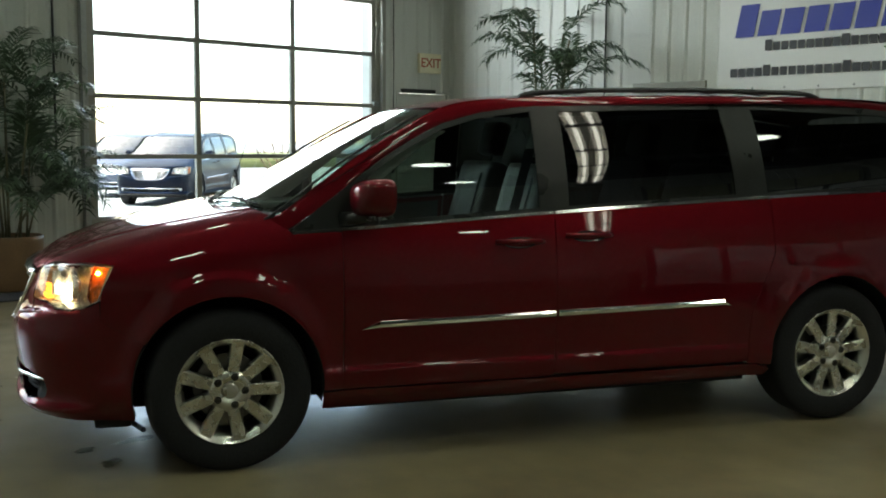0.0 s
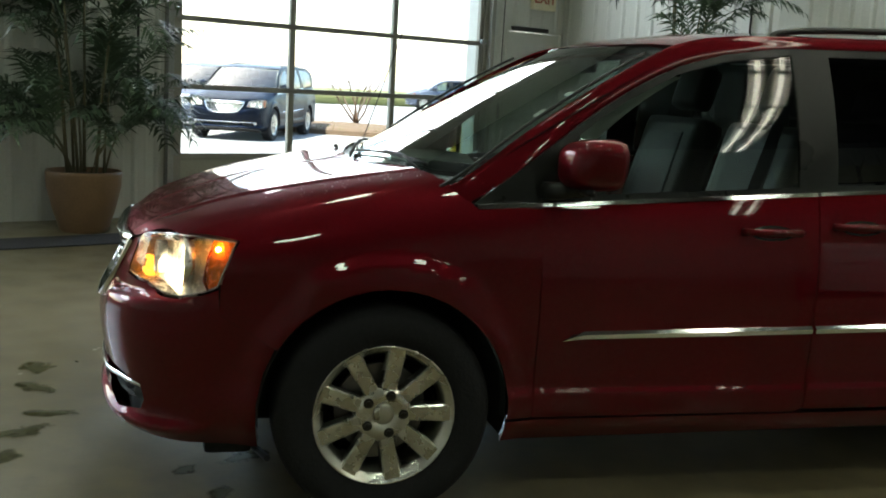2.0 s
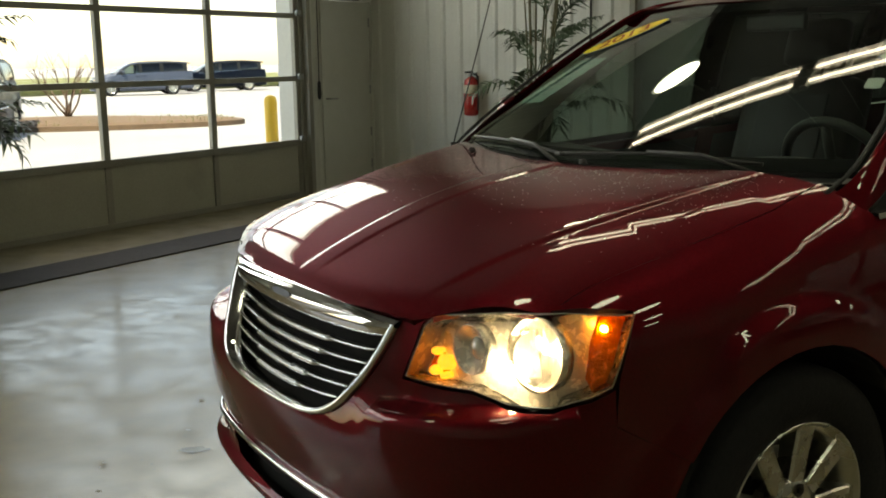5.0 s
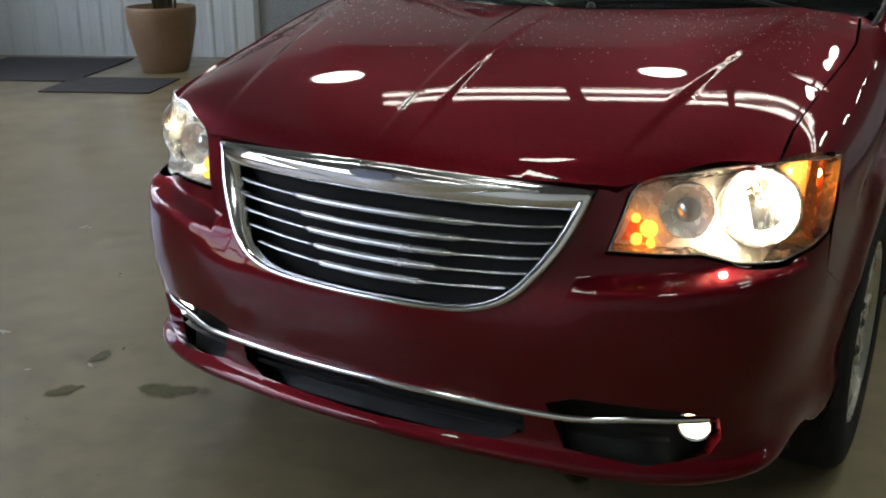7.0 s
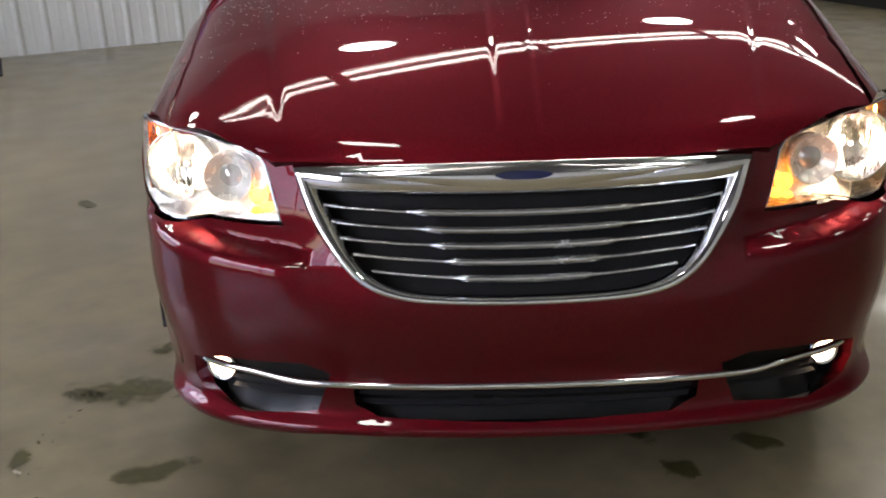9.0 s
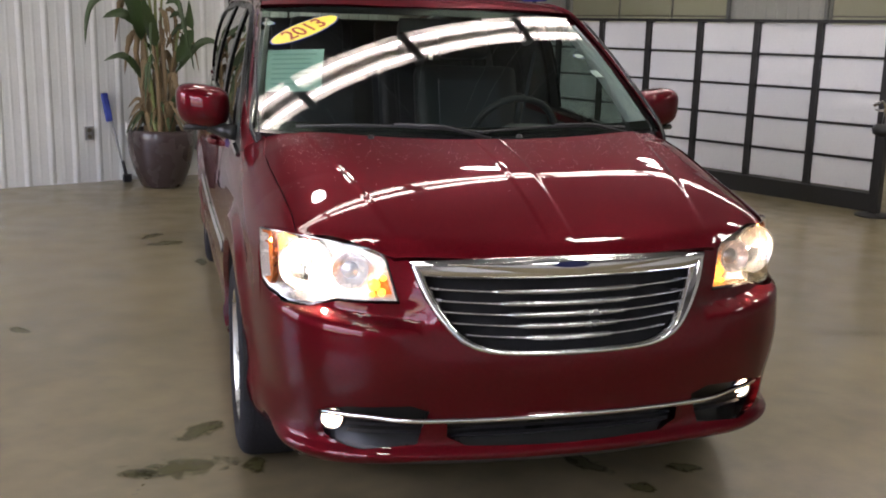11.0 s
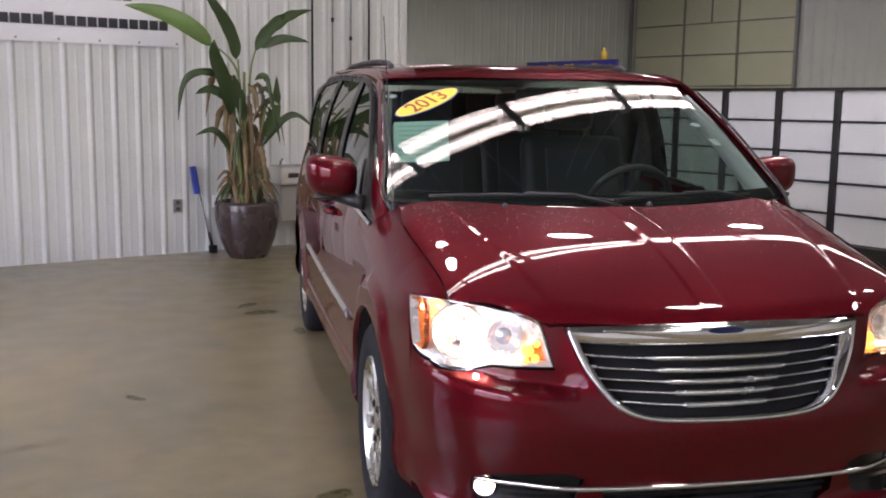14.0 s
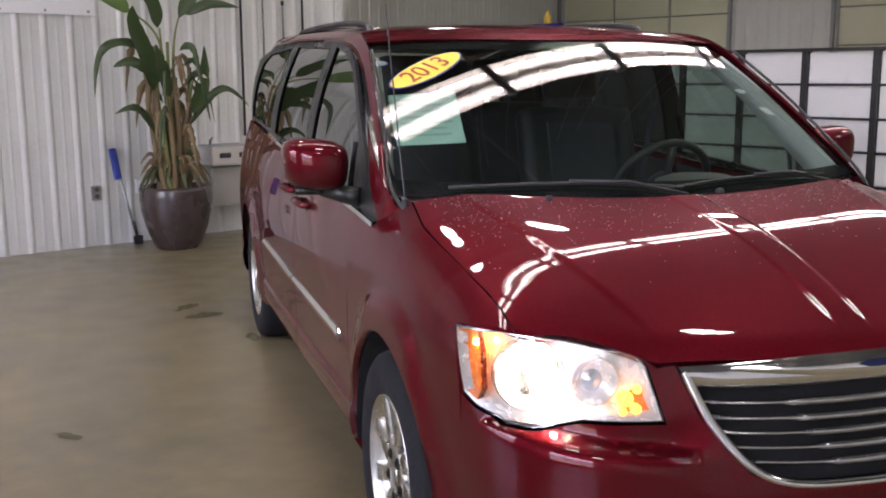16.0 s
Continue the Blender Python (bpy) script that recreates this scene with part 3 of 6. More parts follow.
for sg in (1, -1):
    side_of = lambda poly: [(sg * s, z) for s, z in poly]
    lamp = patch("headlight", skin, side_of([(.80 + (s - .80) * .985, .81 + (z - .81) * .97) for s, z in LAMP]), LAMP_REFLECT, van, .03, lift=-.065, edge=-.062, label="clear lit headlight with an amber corner")
    patch("lamp_bezel", skin, side_of(LAMP), DULL_CHROME, lamp, .05, holes=[side_of([(.80 + (s - .80) * .990, .809 + (z - .809) * .978) for s, z in LAMP])], lift=-.003, edge=.01)
    patch("lens", skin, side_of([(.80 + (s - .80) * .985, .81 + (z - .81) * .97) for s, z in LAMP]), LENS, lamp, .05, lift=.0, edge=0)
    # outer low beam, inner high beam, turn lamp
    for s_, z_, r, deep, lit in ((.893, .825, .074, .05, LAMP_WARM), (.705, .825, .050, .045, None)):
        p, n = on_skin(sg * s_, z_, -.055)
        n = (n * .25 + Vector((0, -1, .02))).normalized()
        m = disc_frame(p, n)
        bowl = part("lamp_bowl", turned([(r * q, .030 - r * r * (1 - q * q) / .088) for q in (.12, .25, .4, .55, .7, .85, 1.0)] + [(r * 1.07, .032), (r * 1.07, .0)], 36, m=m), FACETED if lit else LAMP_REFLECT, lamp, smooth=True)
        if lit:
            part("bulb", turned([(.005, -.032), (.005, -.020), (.008, -.016), (.008, -.006), (.005, .000), (0, .001)], 20, m=m), lit, lamp, smooth=True)
            part("filament", turned([(.0025, -.012), (.0025, -.004), (0, -.003)], 8, m=m @ Matrix.Translation((0, 0, .006))), FILAMENT, lamp)
            bl = bpy.data.lights.new("headlight_bulb", "POINT")
            bl.energy, bl.color, bl.shadow_soft_size = 2.4, (1, .82, .58), .012
            lo = new("headlight_bulb", bl)
            lo.location, lo.parent = p - n * .008, lamp
        else:
            part("projector_lens", turned([(r * .62, -.02), (r * .6, .004), (r * .35, .016), (0, .02)], 28, m=m), surface("bulb_glass", (.62, .62, .60), .06, .7), lamp, smooth=True)
    p, n = on_skin(sg * .598, .782, -.045)
    # first disc is the lamp; the three smaller glow to imitate lit reflector facets
    for ds, dz, rr in ((0, .006, .017), (-.032, .024, .009), (-.028, -.018, .011), (.006, -.028, .008)):
        p, n = on_skin(sg * (.598 + ds), .782 + dz, -.045)
        part("turn_lamp", turned([(rr, -.02), (rr * 1.02, .004), (rr * .7, .012), (0, .015)], 16, m=disc_frame(p, n)), LAMP_SOFT, lamp, "glowing amber disc of the turn lamp", smooth=True)
    patch("amber_inner", skin, side_of([(.533, .756), (.595, .752), (.615, .78), (.58, .806), (.553, .806)]), AMBER, lamp, .02, lift=-.058, edge=0)
    patch("amber_corner", skin, side_of([(1.090, .899), (1.02, .905), (1.0, .85), (.988, .775), (1.002, .748), (1.040, .764)]), AMBER, lamp, .02, lift=-.030, edge=-.02, label="amber corner reflector")
    p, n = on_skin(sg * 1.031, .876, -.026)
    part("parking_bulb", turned([(.007, -.01), (.008, .004), (0, .01)], 14, m=disc_frame(p, n)), MARKER, lamp, smooth=True)
    # added point light between the bowls brightens the housing; no bulb stands here
    p, n = on_skin(sg * .795, .79, -.022)
    bl = bpy.data.lights.new("position_bulb", "POINT")
    bl.energy, bl.color, bl.shadow_soft_size = .45, (1, .76, .46), .008
    lo = new("position_bulb", bl)
    lo.location, lo.parent = p, lamp

# fenders
_f = [(.492, .335), (.492, vz(.492, 1.03)), (.27, vz(.27, 1.03)), (.205, vx(.205, .812)), (.176, vx(.176, .774))]
_f += [(y, vx(y, x + .006)) for y, x in HOOD_SIDE[-2::-1]] + [(-.57, vz(-.57, .916)), (-.515, vz(-.515, .912)), (-.462, vz(-.462, .904)), (-.518, .763), (-.522, .678)]
_f += arc(0, .365, .405, 149, -4, 18)
for mir in (False, True):
    patch("fender", shoulder, _f, PAINT, van, .026, mirror=mir, edge=.02)

# doors, sills and quarter panels
belt = table([(.2, 1.03), (.5, 1.046), (1.5, 1.107), (2.5, 1.16), (3.4, 1.195), (4.1, 1.2)])
_door1 = [(.498, .335), (.498, belt(.498) - .012)] + [(y, belt(y) - .012) for y in (.75, 1.0, 1.25, 1.499)] + [(1.499, .345), (1.47, .335)]
_door2 = [(1.507, .345), (1.507, belt(1.507) - .012)] + [(y, belt(y) - .012) for y in (1.8, 2.1, 2.4, 2.68)] + [(2.686, .89), (2.63, .76), (2.56, .60), (2.545, .345)]
_quart = [(2.694, belt(2.694) - .012)] + [(y, belt(y) - .012) for y in (3.0, 3.4, 3.85)] + [(3.85, .30), (3.49, .30)] + arc(3.078, .36, .405, -8, 185, 18) + [(2.553, .335), (2.553, .345), (2.568, .60), (2.638, .76), (2.694, .89)]
_sill = [(.405, .24), (2.66, .262), (2.675, .30), (2.60, .328), (.50, .327), (.402, .325)]
LEDGE = [(y, z) for y in np.arange(.5, 2.7, .03) for z in (.405, .415, .421, .4275, .434, .440, .45)]
doors = []
for mir in (False, True):
    d1 = patch("front_door", side, _door1, PAINT, van, .06, marks=LEDGE, mirror=mir)
    d2 = patch("sliding_door", side, _door2, PAINT, van, .06, marks=LEDGE, mirror=mir)
    patch("door_trim", side, [(.42, .52), (1.46, .52), (1.46, belt(1.46) - .025), (.42, belt(.42) - .03)], CABIN, d1, .12, mirror=mir, lift=-.05, edge=0, label="dark inner door trim")
    patch("door_trim", side, [(1.56, .52), (2.52, .52), (2.52, belt(2.52) - .025), (1.56, belt(1.56) - .025)], CABIN, d2, .12, mirror=mir, lift=-.05, edge=0, label="dark inner door trim")
    patch("quarter_panel", side, _quart, PAINT, van, .07, mirror=mir)
    patch("sill", side, _sill, PAINT, van, .08, mirror=mir)
    sg = -1 if mir else 1
    place = lambda y, z, out: Vector((sg * (side(y, z).x + out), y, z))
    for d, y0, y1 in ((d1, .575, 1.496), (d2, 1.510, 2.435)):
        rows = []
        for dz, out in ((.0, -.002), (.007, .012), (.022, .014), (.032, .004), (.034, -.002)):
            rows.append([place(y, .598 + .036 * (y - .58) / 1.85 + dz * (1 if .64 < y < 2.40 else .06 + .94 * min((y - .575) / .065, (2.435 - y) / .035, 1)), out) for y in np.linspace(y0, y1, 24)])
        part("door_moulding", strip(rows), CHROME, d, "chrome side moulding")
        part("belt_trim", strip([[place(y, belt(y) + dz, out) for y in np.linspace(y0 - (.3 if y0 < 1 else 0), y1 if y0 < 1 else 2.68, 24)] for dz, out in ((-.013, -.004), (-.010, .006), (.003, .006), (.007, -.012))]), CHROME, d)
    for d, y, z in ((d1, 1.32, .972), (d2, 1.67, .995)):
        hb = bmesh.new()
        tube([place(y - .115, z, .004), place(y - .09, z + .002, .028), place(y, z + .004, .036), place(y + .09, z + .002, .028), place(y + .115, z, .004)], .013, 8, hb)
        part("door_handle", hb, PAINT, d, "red pull handle", smooth=True)
        # flat gloss-black ring on the door skin round the handle, not sunk
        part("handle_recess", strip([[place(y + .085 * math.cos(a), z - .004 + .026 * math.sin(a), .0015) for a in (2 * math.pi * k / 20 for k in range(20))], [place(y + .07 * math.cos(a), z - .004 + .018 * math.sin(a), .001) for a in (2 * math.pi * k / 20 for k in range(20))]], closed=True), GLOSS_BLACK, d)
    doors.append((d1, d2))
patch("fuel_flap", side, [(3.24, .95), (3.24, 1.09), (3.38, 1.09), (3.38, .95)], PAINT, van, .06, lift=.003, edge=.006)
patch("rear_bodywork", lambda s, z: skin(s, z) if s <= S_TAIL else Vector((-skin(2 * S_TAIL - s, z).x, skin(2 * S_TAIL - s, z).y, z)), [(s_at(3.856), .30), (s_at(3.856), 1.19), (2 * S_TAIL - s_at(3.856), 1.19), (2 * S_TAIL - s_at(3.856), .30)], PAINT, van, .1)

# roof, windscreen and pillars
roof_c = table([(.93, 1.587), (1.05, 1.622), (1.25, 1.655), (1.6, 1.676), (2.2, 1.695), (2.9, 1.70), (3.5, 1.69), (4.05, 1.63)])


def roof_skin(x, y):
    return Vector((x, y, roof_c(y) - .030 * (abs(x) / .7) ** 3))


def screen(x, t):
    """Windscreen: x across, t from the cowl to the roof."""
    k = 1 - .145 * t
    b = Vector((x, .02 + .25 * (x / .83) ** 2, 1.118 + .012 * (x / .83) ** 2))
    e = Vector((x * k, .93 + .12 * (x / .83) ** 2, 1.588))
    p = b.lerp(e, t)
    return p + Vector((0, -.45, .89)) * (.010 * 4 * t * (1 - t))


I_RAIL = [(.775, .11, 1.035), (.822, .245, 1.126), (.80, .40, 1.243), (.767, .62, 1.39), (.733, .84, 1.518), (.710, 1.01, 1.598), (.696, 1.2, 1.632), (.692, 1.6, 1.650), (.692, 2.6, 1.672), (.682, 3.4, 1.660), (.652, 4.05, 1.595)]
O_RAIL = [(.825, .09, .975), (.852, .235, 1.034), (.838, .43, 1.160), (.797, .62, 1.303), (.764, .80, 1.420), (.740, .98, 1.510), (.727, 1.16, 1.561), (.722, 1.36, 1.592), (.721, 1.7, 1.612), (.721, 2.6, 1.637), (.712, 3.4, 1.622), (.682, 4.05, 1.535)]
ir, orl = rail(I_RAIL, 54), rail(O_RAIL, 54)
rx = spline([p.y for p in ir], [p.x for p in ir])
_rl = [(rx(y) - .002, y) for y in (1.02, 1.2, 1.5, 2.0, 2.6, 3.2, 3.7, 4.04)]
_rf = [(x, .945 + .075 * (x / .71) ** 2) for x in (-.6, -.4, -.2, 0, .2, .4, .6)]
roof = patch("roof", roof_skin, _rf + _rl + [(-x, y) for x, y in _rl[::-1]], PAINT, van, .08)
windscreen = patch("windscreen", screen, [(-.822, .0), (-.4, .0), (0, .0), (.4, .0), (.822, .0), (.822, .5), (.822, .995), (.4, .995), (0, .995), (-.4, .995), (-.822, .995), (-.822, .5)], GLASS, van, .06, edge=0, label="clear windscreen with stickers and reflections")
windscreen.visible_shadow = False
_fr = [(-.826, -.02), (.826, -.02), (.826, 1.0), (-.826, 1.0)]
patch("windscreen_band", screen, _fr, GLOSS_BLACK, windscreen, .06, holes=[[(-.79, .065), (.79, .065), (.805, .93), (-.805, .93)]], lift=-.004, edge=0, label="black ceramic border")
for sg in (1, -1):
    fl = lambda p: Vector((sg * p.x, p.y, p.z))
    rows = []
    for f, out, up in ((0, -.004, -.012), (.04, -.002, -.002), (.3, .002, .003), (.6, .004, .006), (.92, .004, .002), (1, .001, -.004)):
        rows.append([fl(a.lerp(b, f) + Vector((out, 0, up)) * step01(.12, .5, a.y)) for a, b in zip(ir, orl)])
    pillar = part("roof_rail_and_pillar", outward(strip(rows), (0, 1.5, 1.0)), PAINT, van, smooth=True)
    part("pillar_seal", tube([fl(p + Vector((-.006, -.012, .006))) for p in ir[:24]], .006, 6), BLACK, windscreen, smooth=True)


def pane(y, z):
    """The left side windows' surface."""
    b = belt(y)
    x0, x1 = side(y, b).x - .010, .720
    t = (z - b) / (1.60 - b)
    return Vector((x0 + (x1 - x0) * t + .023 * t * (1 - t) * 4, y, z))


def under_rail(y):
    return spline([p[1] for p in O_RAIL], [p[2] for p in O_RAIL])(y)


_frame = [(.262, belt(.26) + .004), (1.0, belt(1.0) + .002), (2.0, belt(2.0) + .002), (3.0, belt(3.0) + .002), (3.86, belt(3.86) + .002), (3.86, under_rail(3.86)), (3.3, under_rail(3.3)), (2.6, under_rail(2.6)), (2.0, under_rail(2.0)), (1.6, under_rail(1.6)),
          (1.36, under_rail(1.36)), (1.16, under_rail(1.16)), (.98, under_rail(.98)), (.80, under_rail(.80)), (.62, under_rail(.62)), (.43, under_rail(.43))]
_w1 = [(.60, belt(.6) + .022), (1.435, belt(1.435) + .02), (1.425, under_rail(1.42) - .022), (1.16, under_rail(1.16) - .022), (.98, under_rail(.98) - .024), (.80, under_rail(.80) - .026), (.70, under_rail(.70) - .028), (.62, under_rail(.62) - .034)]
_w2 = [(1.585, belt(1.585) + .02), (2.50, belt(2.5) + .02), (2.46, under_rail(2.46) - .03), (1.57, under_rail(1.57) - .03)]
_w3 = [(2.68, belt(2.68) + .02), (3.72, belt(3.72) + .02), (3.62, under_rail(3.62) - .06), (3.45, under_rail(3.45) - .032), (2.64, under_rail(2.64) - .03)]
for mir, (d1, d2) in zip((False, True), doors):
    patch("window_surround", pane, _frame, PILLAR, van, .08, holes=[_w1, _w2, _w3], mirror=mir, lift=.002, edge=.014, label="black window surround")
    for d, w, g, nm in ((d1, _w1, DOOR_GLASS, "front_window"), (d2, _w2, TINTED, "sliding_window"), (van, _w3, TINTED, "quarter_window")):
        o = patch(nm, pane, w, g, d, .05, mirror=mir, lift=-.006, edge=0)
        o.visible_shadow = False
    sg = -1 if mir else 1
    b = bmesh.new()
    tube([Vector((sg * pane(.66, z).x, .66, z)) for z in (1.06, 1.15, 1.25)], .009, 6, b)
    part("division_bar", b, BLACK, d1)
    # mirror: shell, glass, foot
    c = Vector((sg * .974, .625, 1.183))
    mb = bmesh.new()
    bmesh.ops.create_uvsphere(mb, u_segments=36, v_segments=22, radius=1)
    for v in mb.verts:
        q = v.co
        sp = lambda t, e: math.copysign(abs(t) ** e, t)
        x, y, z = sp(q.x, .62), sp(q.y, .8), sp(q.z, .62)
        y = min(y, .42)
        v.co = c + Vector((sg * (x * .102 * (1 + .06 * z)) * sg, y * .105 + .02 * x * sg, z * .083 + .010 * x * sg))
    door_mirror = part("door_mirror", mb, PAINT, van, "red door mirror", smooth=True)
    mg = bmesh.new()
    bmesh.ops.create_circle(mg, cap_ends=True, segments=28, radius=1, matrix=Matrix.Translation(c + Vector((0, .047, 0))) @ Matrix.Rotation(radians(90), 4, "X") @ Matrix.Diagonal((.086, .068, 1, 1)))
    part("mirror_glass", mg, CHROME, door_mirror)
    fb = bmesh.new()
    tube([Vector((sg * .85, .50, 1.085)), Vector((sg * .89, .54, 1.09)), Vector((sg * .95, .60, 1.105))], .032, 10, fb, taper=.8)
    part("mirror_foot", fb, PILLAR, door_mirror, smooth=True)
    sl = bmesh.new()
    tube([c + Vector((x * .1, -.02 - .02 * (1 - x * x), -.082)) for x in (-.7, -.35, 0, .35, .7)], .012, 8, sl)
    part("mirror_underside", sl, PILLAR, door_mirror, smooth=True)

# cowl, wipers, washer jets, aerial
cowl = bmesh.new()
strip([[Vector((x, -.012 + .33 * x * x, top(x, -.012 + .33 * x * x).z - .014)) for x in np.linspace(-.75, .75, 31)], [Vector((x, .06 + .27 * x * x, 1.105)) for x in np.linspace(-.78, .78, 31)], [Vector((x, .12 + .27 * x * x, 1.13)) for x in np.linspace(-.78, .78, 31)]], bm=cowl)
cowl_ob = part("cowl", cowl, BLACK, van, "black cowl panel")
for x0, x1 in ((.62, -.02), (.02, -.66)):
    wb = bmesh.new()
    q = [screen(x0 + (x1 - x0) * k / 8, .015 + .03 * math.sin(math.pi * k / 8)) + Vector((0, -.010, .009)) for k in range(9)]
    tube(q, .0055, 6, wb)
    tube([q[0] + Vector((0, -.03, -.02)), q[2] + Vector((0, -.005, .008)), q[4] + Vector((0, -.003, .006))], .0065, 6, wb)
    part("wiper", wb, BLACK, van, "black wiper arm and blade", smooth=True)
for x in (.13, -.42):
    part("washer_jet", turned([(.012, 0), (.012, .006), (.007, .013), (0, .014)], 12, m=Matrix.Translation(top(x, .0) + Vector((0, 0, .002)))), BLACK, hood)
ab = bmesh.new()
tube([(-.793, .172, 1.075), (-.793, .173, 1.115)], .011, 10, ab)
tube([(-.793, .173, 1.11), (-.796, .30, 1.49), (-.797, .40, 1.80)], .0028, 6, ab, taper=.6)
part("aerial", ab, BLACK, van, "thin black whip aerial")

# rain drops drying on the hood
db = bmesh.new()
_d = random.Random(9)
for k in range(2600):
    x, y = _d.uniform(-.74, .72), .14 - abs(_d.gauss(0, .24))
    if y < -.62 or y > -.03 + .33 * x * x or noise.noise((x * 5, y * 5, 3)) < _d.uniform(-.5, .25):
        continue
    r = _d.uniform(.0008, .0026)
    p0 = top(x, y)
    ringv = [db.verts.new(p0 + Vector((r * math.cos(a), r * math.sin(a) * 1.2, .0002))) for a in (math.pi * j / 3 for j in range(6))]
    tipv = db.verts.new(p0 + Vector((0, 0, r * .55)))
    for j in range(6):
        db.faces.new((ringv[j], ringv[(j + 1) % 6], tipv))
drops = part("water_spatter", db, surface("water_drop", (.68, .62, .60), .12, vary=.2), hood, "dried water spatter", smooth=True)
drops["kind"] = "stuff"

# roof rack
for sg in (1, -1):
    rb = bmesh.new()
    pts = [(sg * .60, 1.42, 1.635), (sg * .60, 1.55, 1.672), (sg * .60, 2.2, 1.698), (sg * .60, 2.9, 1.700), (sg * .60, 3.1, 1.688), (sg * .60, 3.22, 1.645)]
    tube([tuple(p) for p in rail([Vector(p) for p in pts], 24)], .013, 8, rb)
    part("roof_rack_rail", rb, BLACK, roof, "black roof rack rail", smooth=True)
for y in (2.55, 2.85):
    part("roof_rack_bar", box((-.60, y - .02, 1.690), (.60, y + .02, 1.703), .006), BLACK, roof)

# wheels
NUT = surface("dark_nut_socket", (.05, .048, .042), .35, .8, vary=.2)


def build_wheel():
    hub = thing("wheel", pose(0, 0, 0), "", "")
    prof = [(.215, -.09), (.230, -.104), (.26, -.114), (.30, -.118), (.330, -.110), (.346, -.098), (.354, -.075), (.356, -.03), (.356, .03), (.354, .075), (.346, .098), (.330, .110), (.30, .118), (.26, .114), (.230, .104), (.215, .09)]
    tb = turned(prof + [prof[0]], 64)
    part("tyre", tb, RUBBER, hub, "black rubber tyre", smooth=True)
    rb = turned([(.205, -.10), (.20, -.06), (.19, .05), (.200, .080), (.213, .094), (.222, .098), (.226, .107), (.230, .109), (.232, .103), (.228, .096), (.231, -.1)], 64)
    rim = part("rim", rb, ALLOY, hub, "nine-spoke silver alloy rim", smooth=True)
    sp = bmesh.new()
    for z0, z1, w0, w1 in ((.074, .093, .025, .030),):
        ends = []
        for r, z, w in ((.045, z0 + .012, w0), (.10, z0 + .018, w0 * 1.02), (.16, z1, w1 * .92), (.219, z1 + .004, w1)):
            ends.append([Vector((r, -w, z - .045)), Vector((r, -w, z - .006)), Vector((r, -w * .82, z)), Vector((r, w * .82, z)), Vector((r, w, z - .006)), Vector((r, w, z - .045))])
        strip([list(c) for c in zip(*ends)], bm=sp)
    me = None
    for k in range(9):
        if me is None:
            o = part("spoke", sp, ALLOY, hub)
            me = o.data
        else:
            o = shared("spoke", me, hub)
        o.matrix_basis = Matrix.Rotation(2 * math.pi * k / 9 + math.pi / 2, 4, "Z")
    part("hub_centre", turned([(.093, .04), (.093, .080), (.088, .090), (.040, .093), (.037, .086), (.034, .086), (.032, .091), (.026, .094), (0, .095)], 36), ALLOY, hub, smooth=True)
    for k in range(5):
        a = 2 * math.pi * k / 5 + .3
        part("wheel_nut", turned([(.0165, .08), (.0165, .0945), (.0135, .0955), (.0135, .0935), (.009, .0935), (.009, .100), (.0, .101)], 12, m=Matrix.Translation((.064 * math.cos(a), .064 * math.sin(a), 0))), NUT, hub)
    part("brake_disc", turned([(.06, .0), (.15, .0), (.15, .02), (.06, .02)], 40), BRAKE, hub)
    part("brake_caliper", box((.09, -.06, -.02), (.165, .06, .04), .012), BRAKE, hub)
    part("wheel_inside", turned([(.198, -.08), (.16, -.06), (.0, -.05)], 40), DARK, hub)
    return hub


first = build_wheel()
for x, y, spin in ((1, 0, 0), (-1, 0, 17), (1, 3.078, 9), (-1, 3.078, 28)):
    m = Matrix.Translation((x * (.788 if y == 0 else .79), y, .354)) @ Matrix.Rotation(radians(90 * x), 4, "Y") @ Matrix.Rotation(radians(spin), 4, "Z")
    w = copy_thing(first, m)
    w.parent = van
    w["label"] = "silver alloy wheel with a black tyre"
for o in [*first.children_recursive, first]:
    bpy.data.objects.remove(o)
for k, y in enumerate((0, 3.078)):
    for sg in (1, -1):
        lb = bmesh.new()
        strip([[Vector((sg * x, y + r * math.cos(a), .365 + r * math.sin(a))) for a in np.linspace(-.1, math.pi + .1, 20)] for x, r in ((.45, .41), (.80, .415), (.90, .402))], bm=lb)
        strip([[Vector((sg * .45, y + .41 * math.cos(a), .365 + .41 * math.sin(a))) for a in np.linspace(-.1, math.pi + .1, 20)], [Vector((sg * .45, y + .41 * math.cos(a), .25)) for a in np.linspace(-.1, math.pi + .1, 20)]], bm=lb)
        part("wheel_arch_liner", lb, DARK, van)
under = bmesh.new()
add_box(under, (-.78, -.42 + .86, .22), (.78, 2.62, .34))
# next two boxes are added, unseen, to block daylight mirrored in the floor
add_box(under, (-.58, -.66, .215), (.58, -.40, .245), .02)
add_box(under, (-.75, -.56, .19), (.75, -.405, .25), .02)
add_box(under, (-.44, -.70, .20), (.44, .46, .40))
add_box(under, (-.44, 2.6, .24), (.44, 3.9, .40))
part("underbody", under, DARK, van, "dark underbody")
eng = bmesh.new()
add_box(eng, (-.40, -.68, .42), (.40, .2, .72))
part("engine_bay", eng, DARK, van)
hang = bmesh.new()
tube([(.62, -.47, .235), (.66, -.42, .20), (.72, -.38, .185), (.80, -.36, .19)], .012, 6, hang)
part("air_dam_flap", hang, BLACK, van)

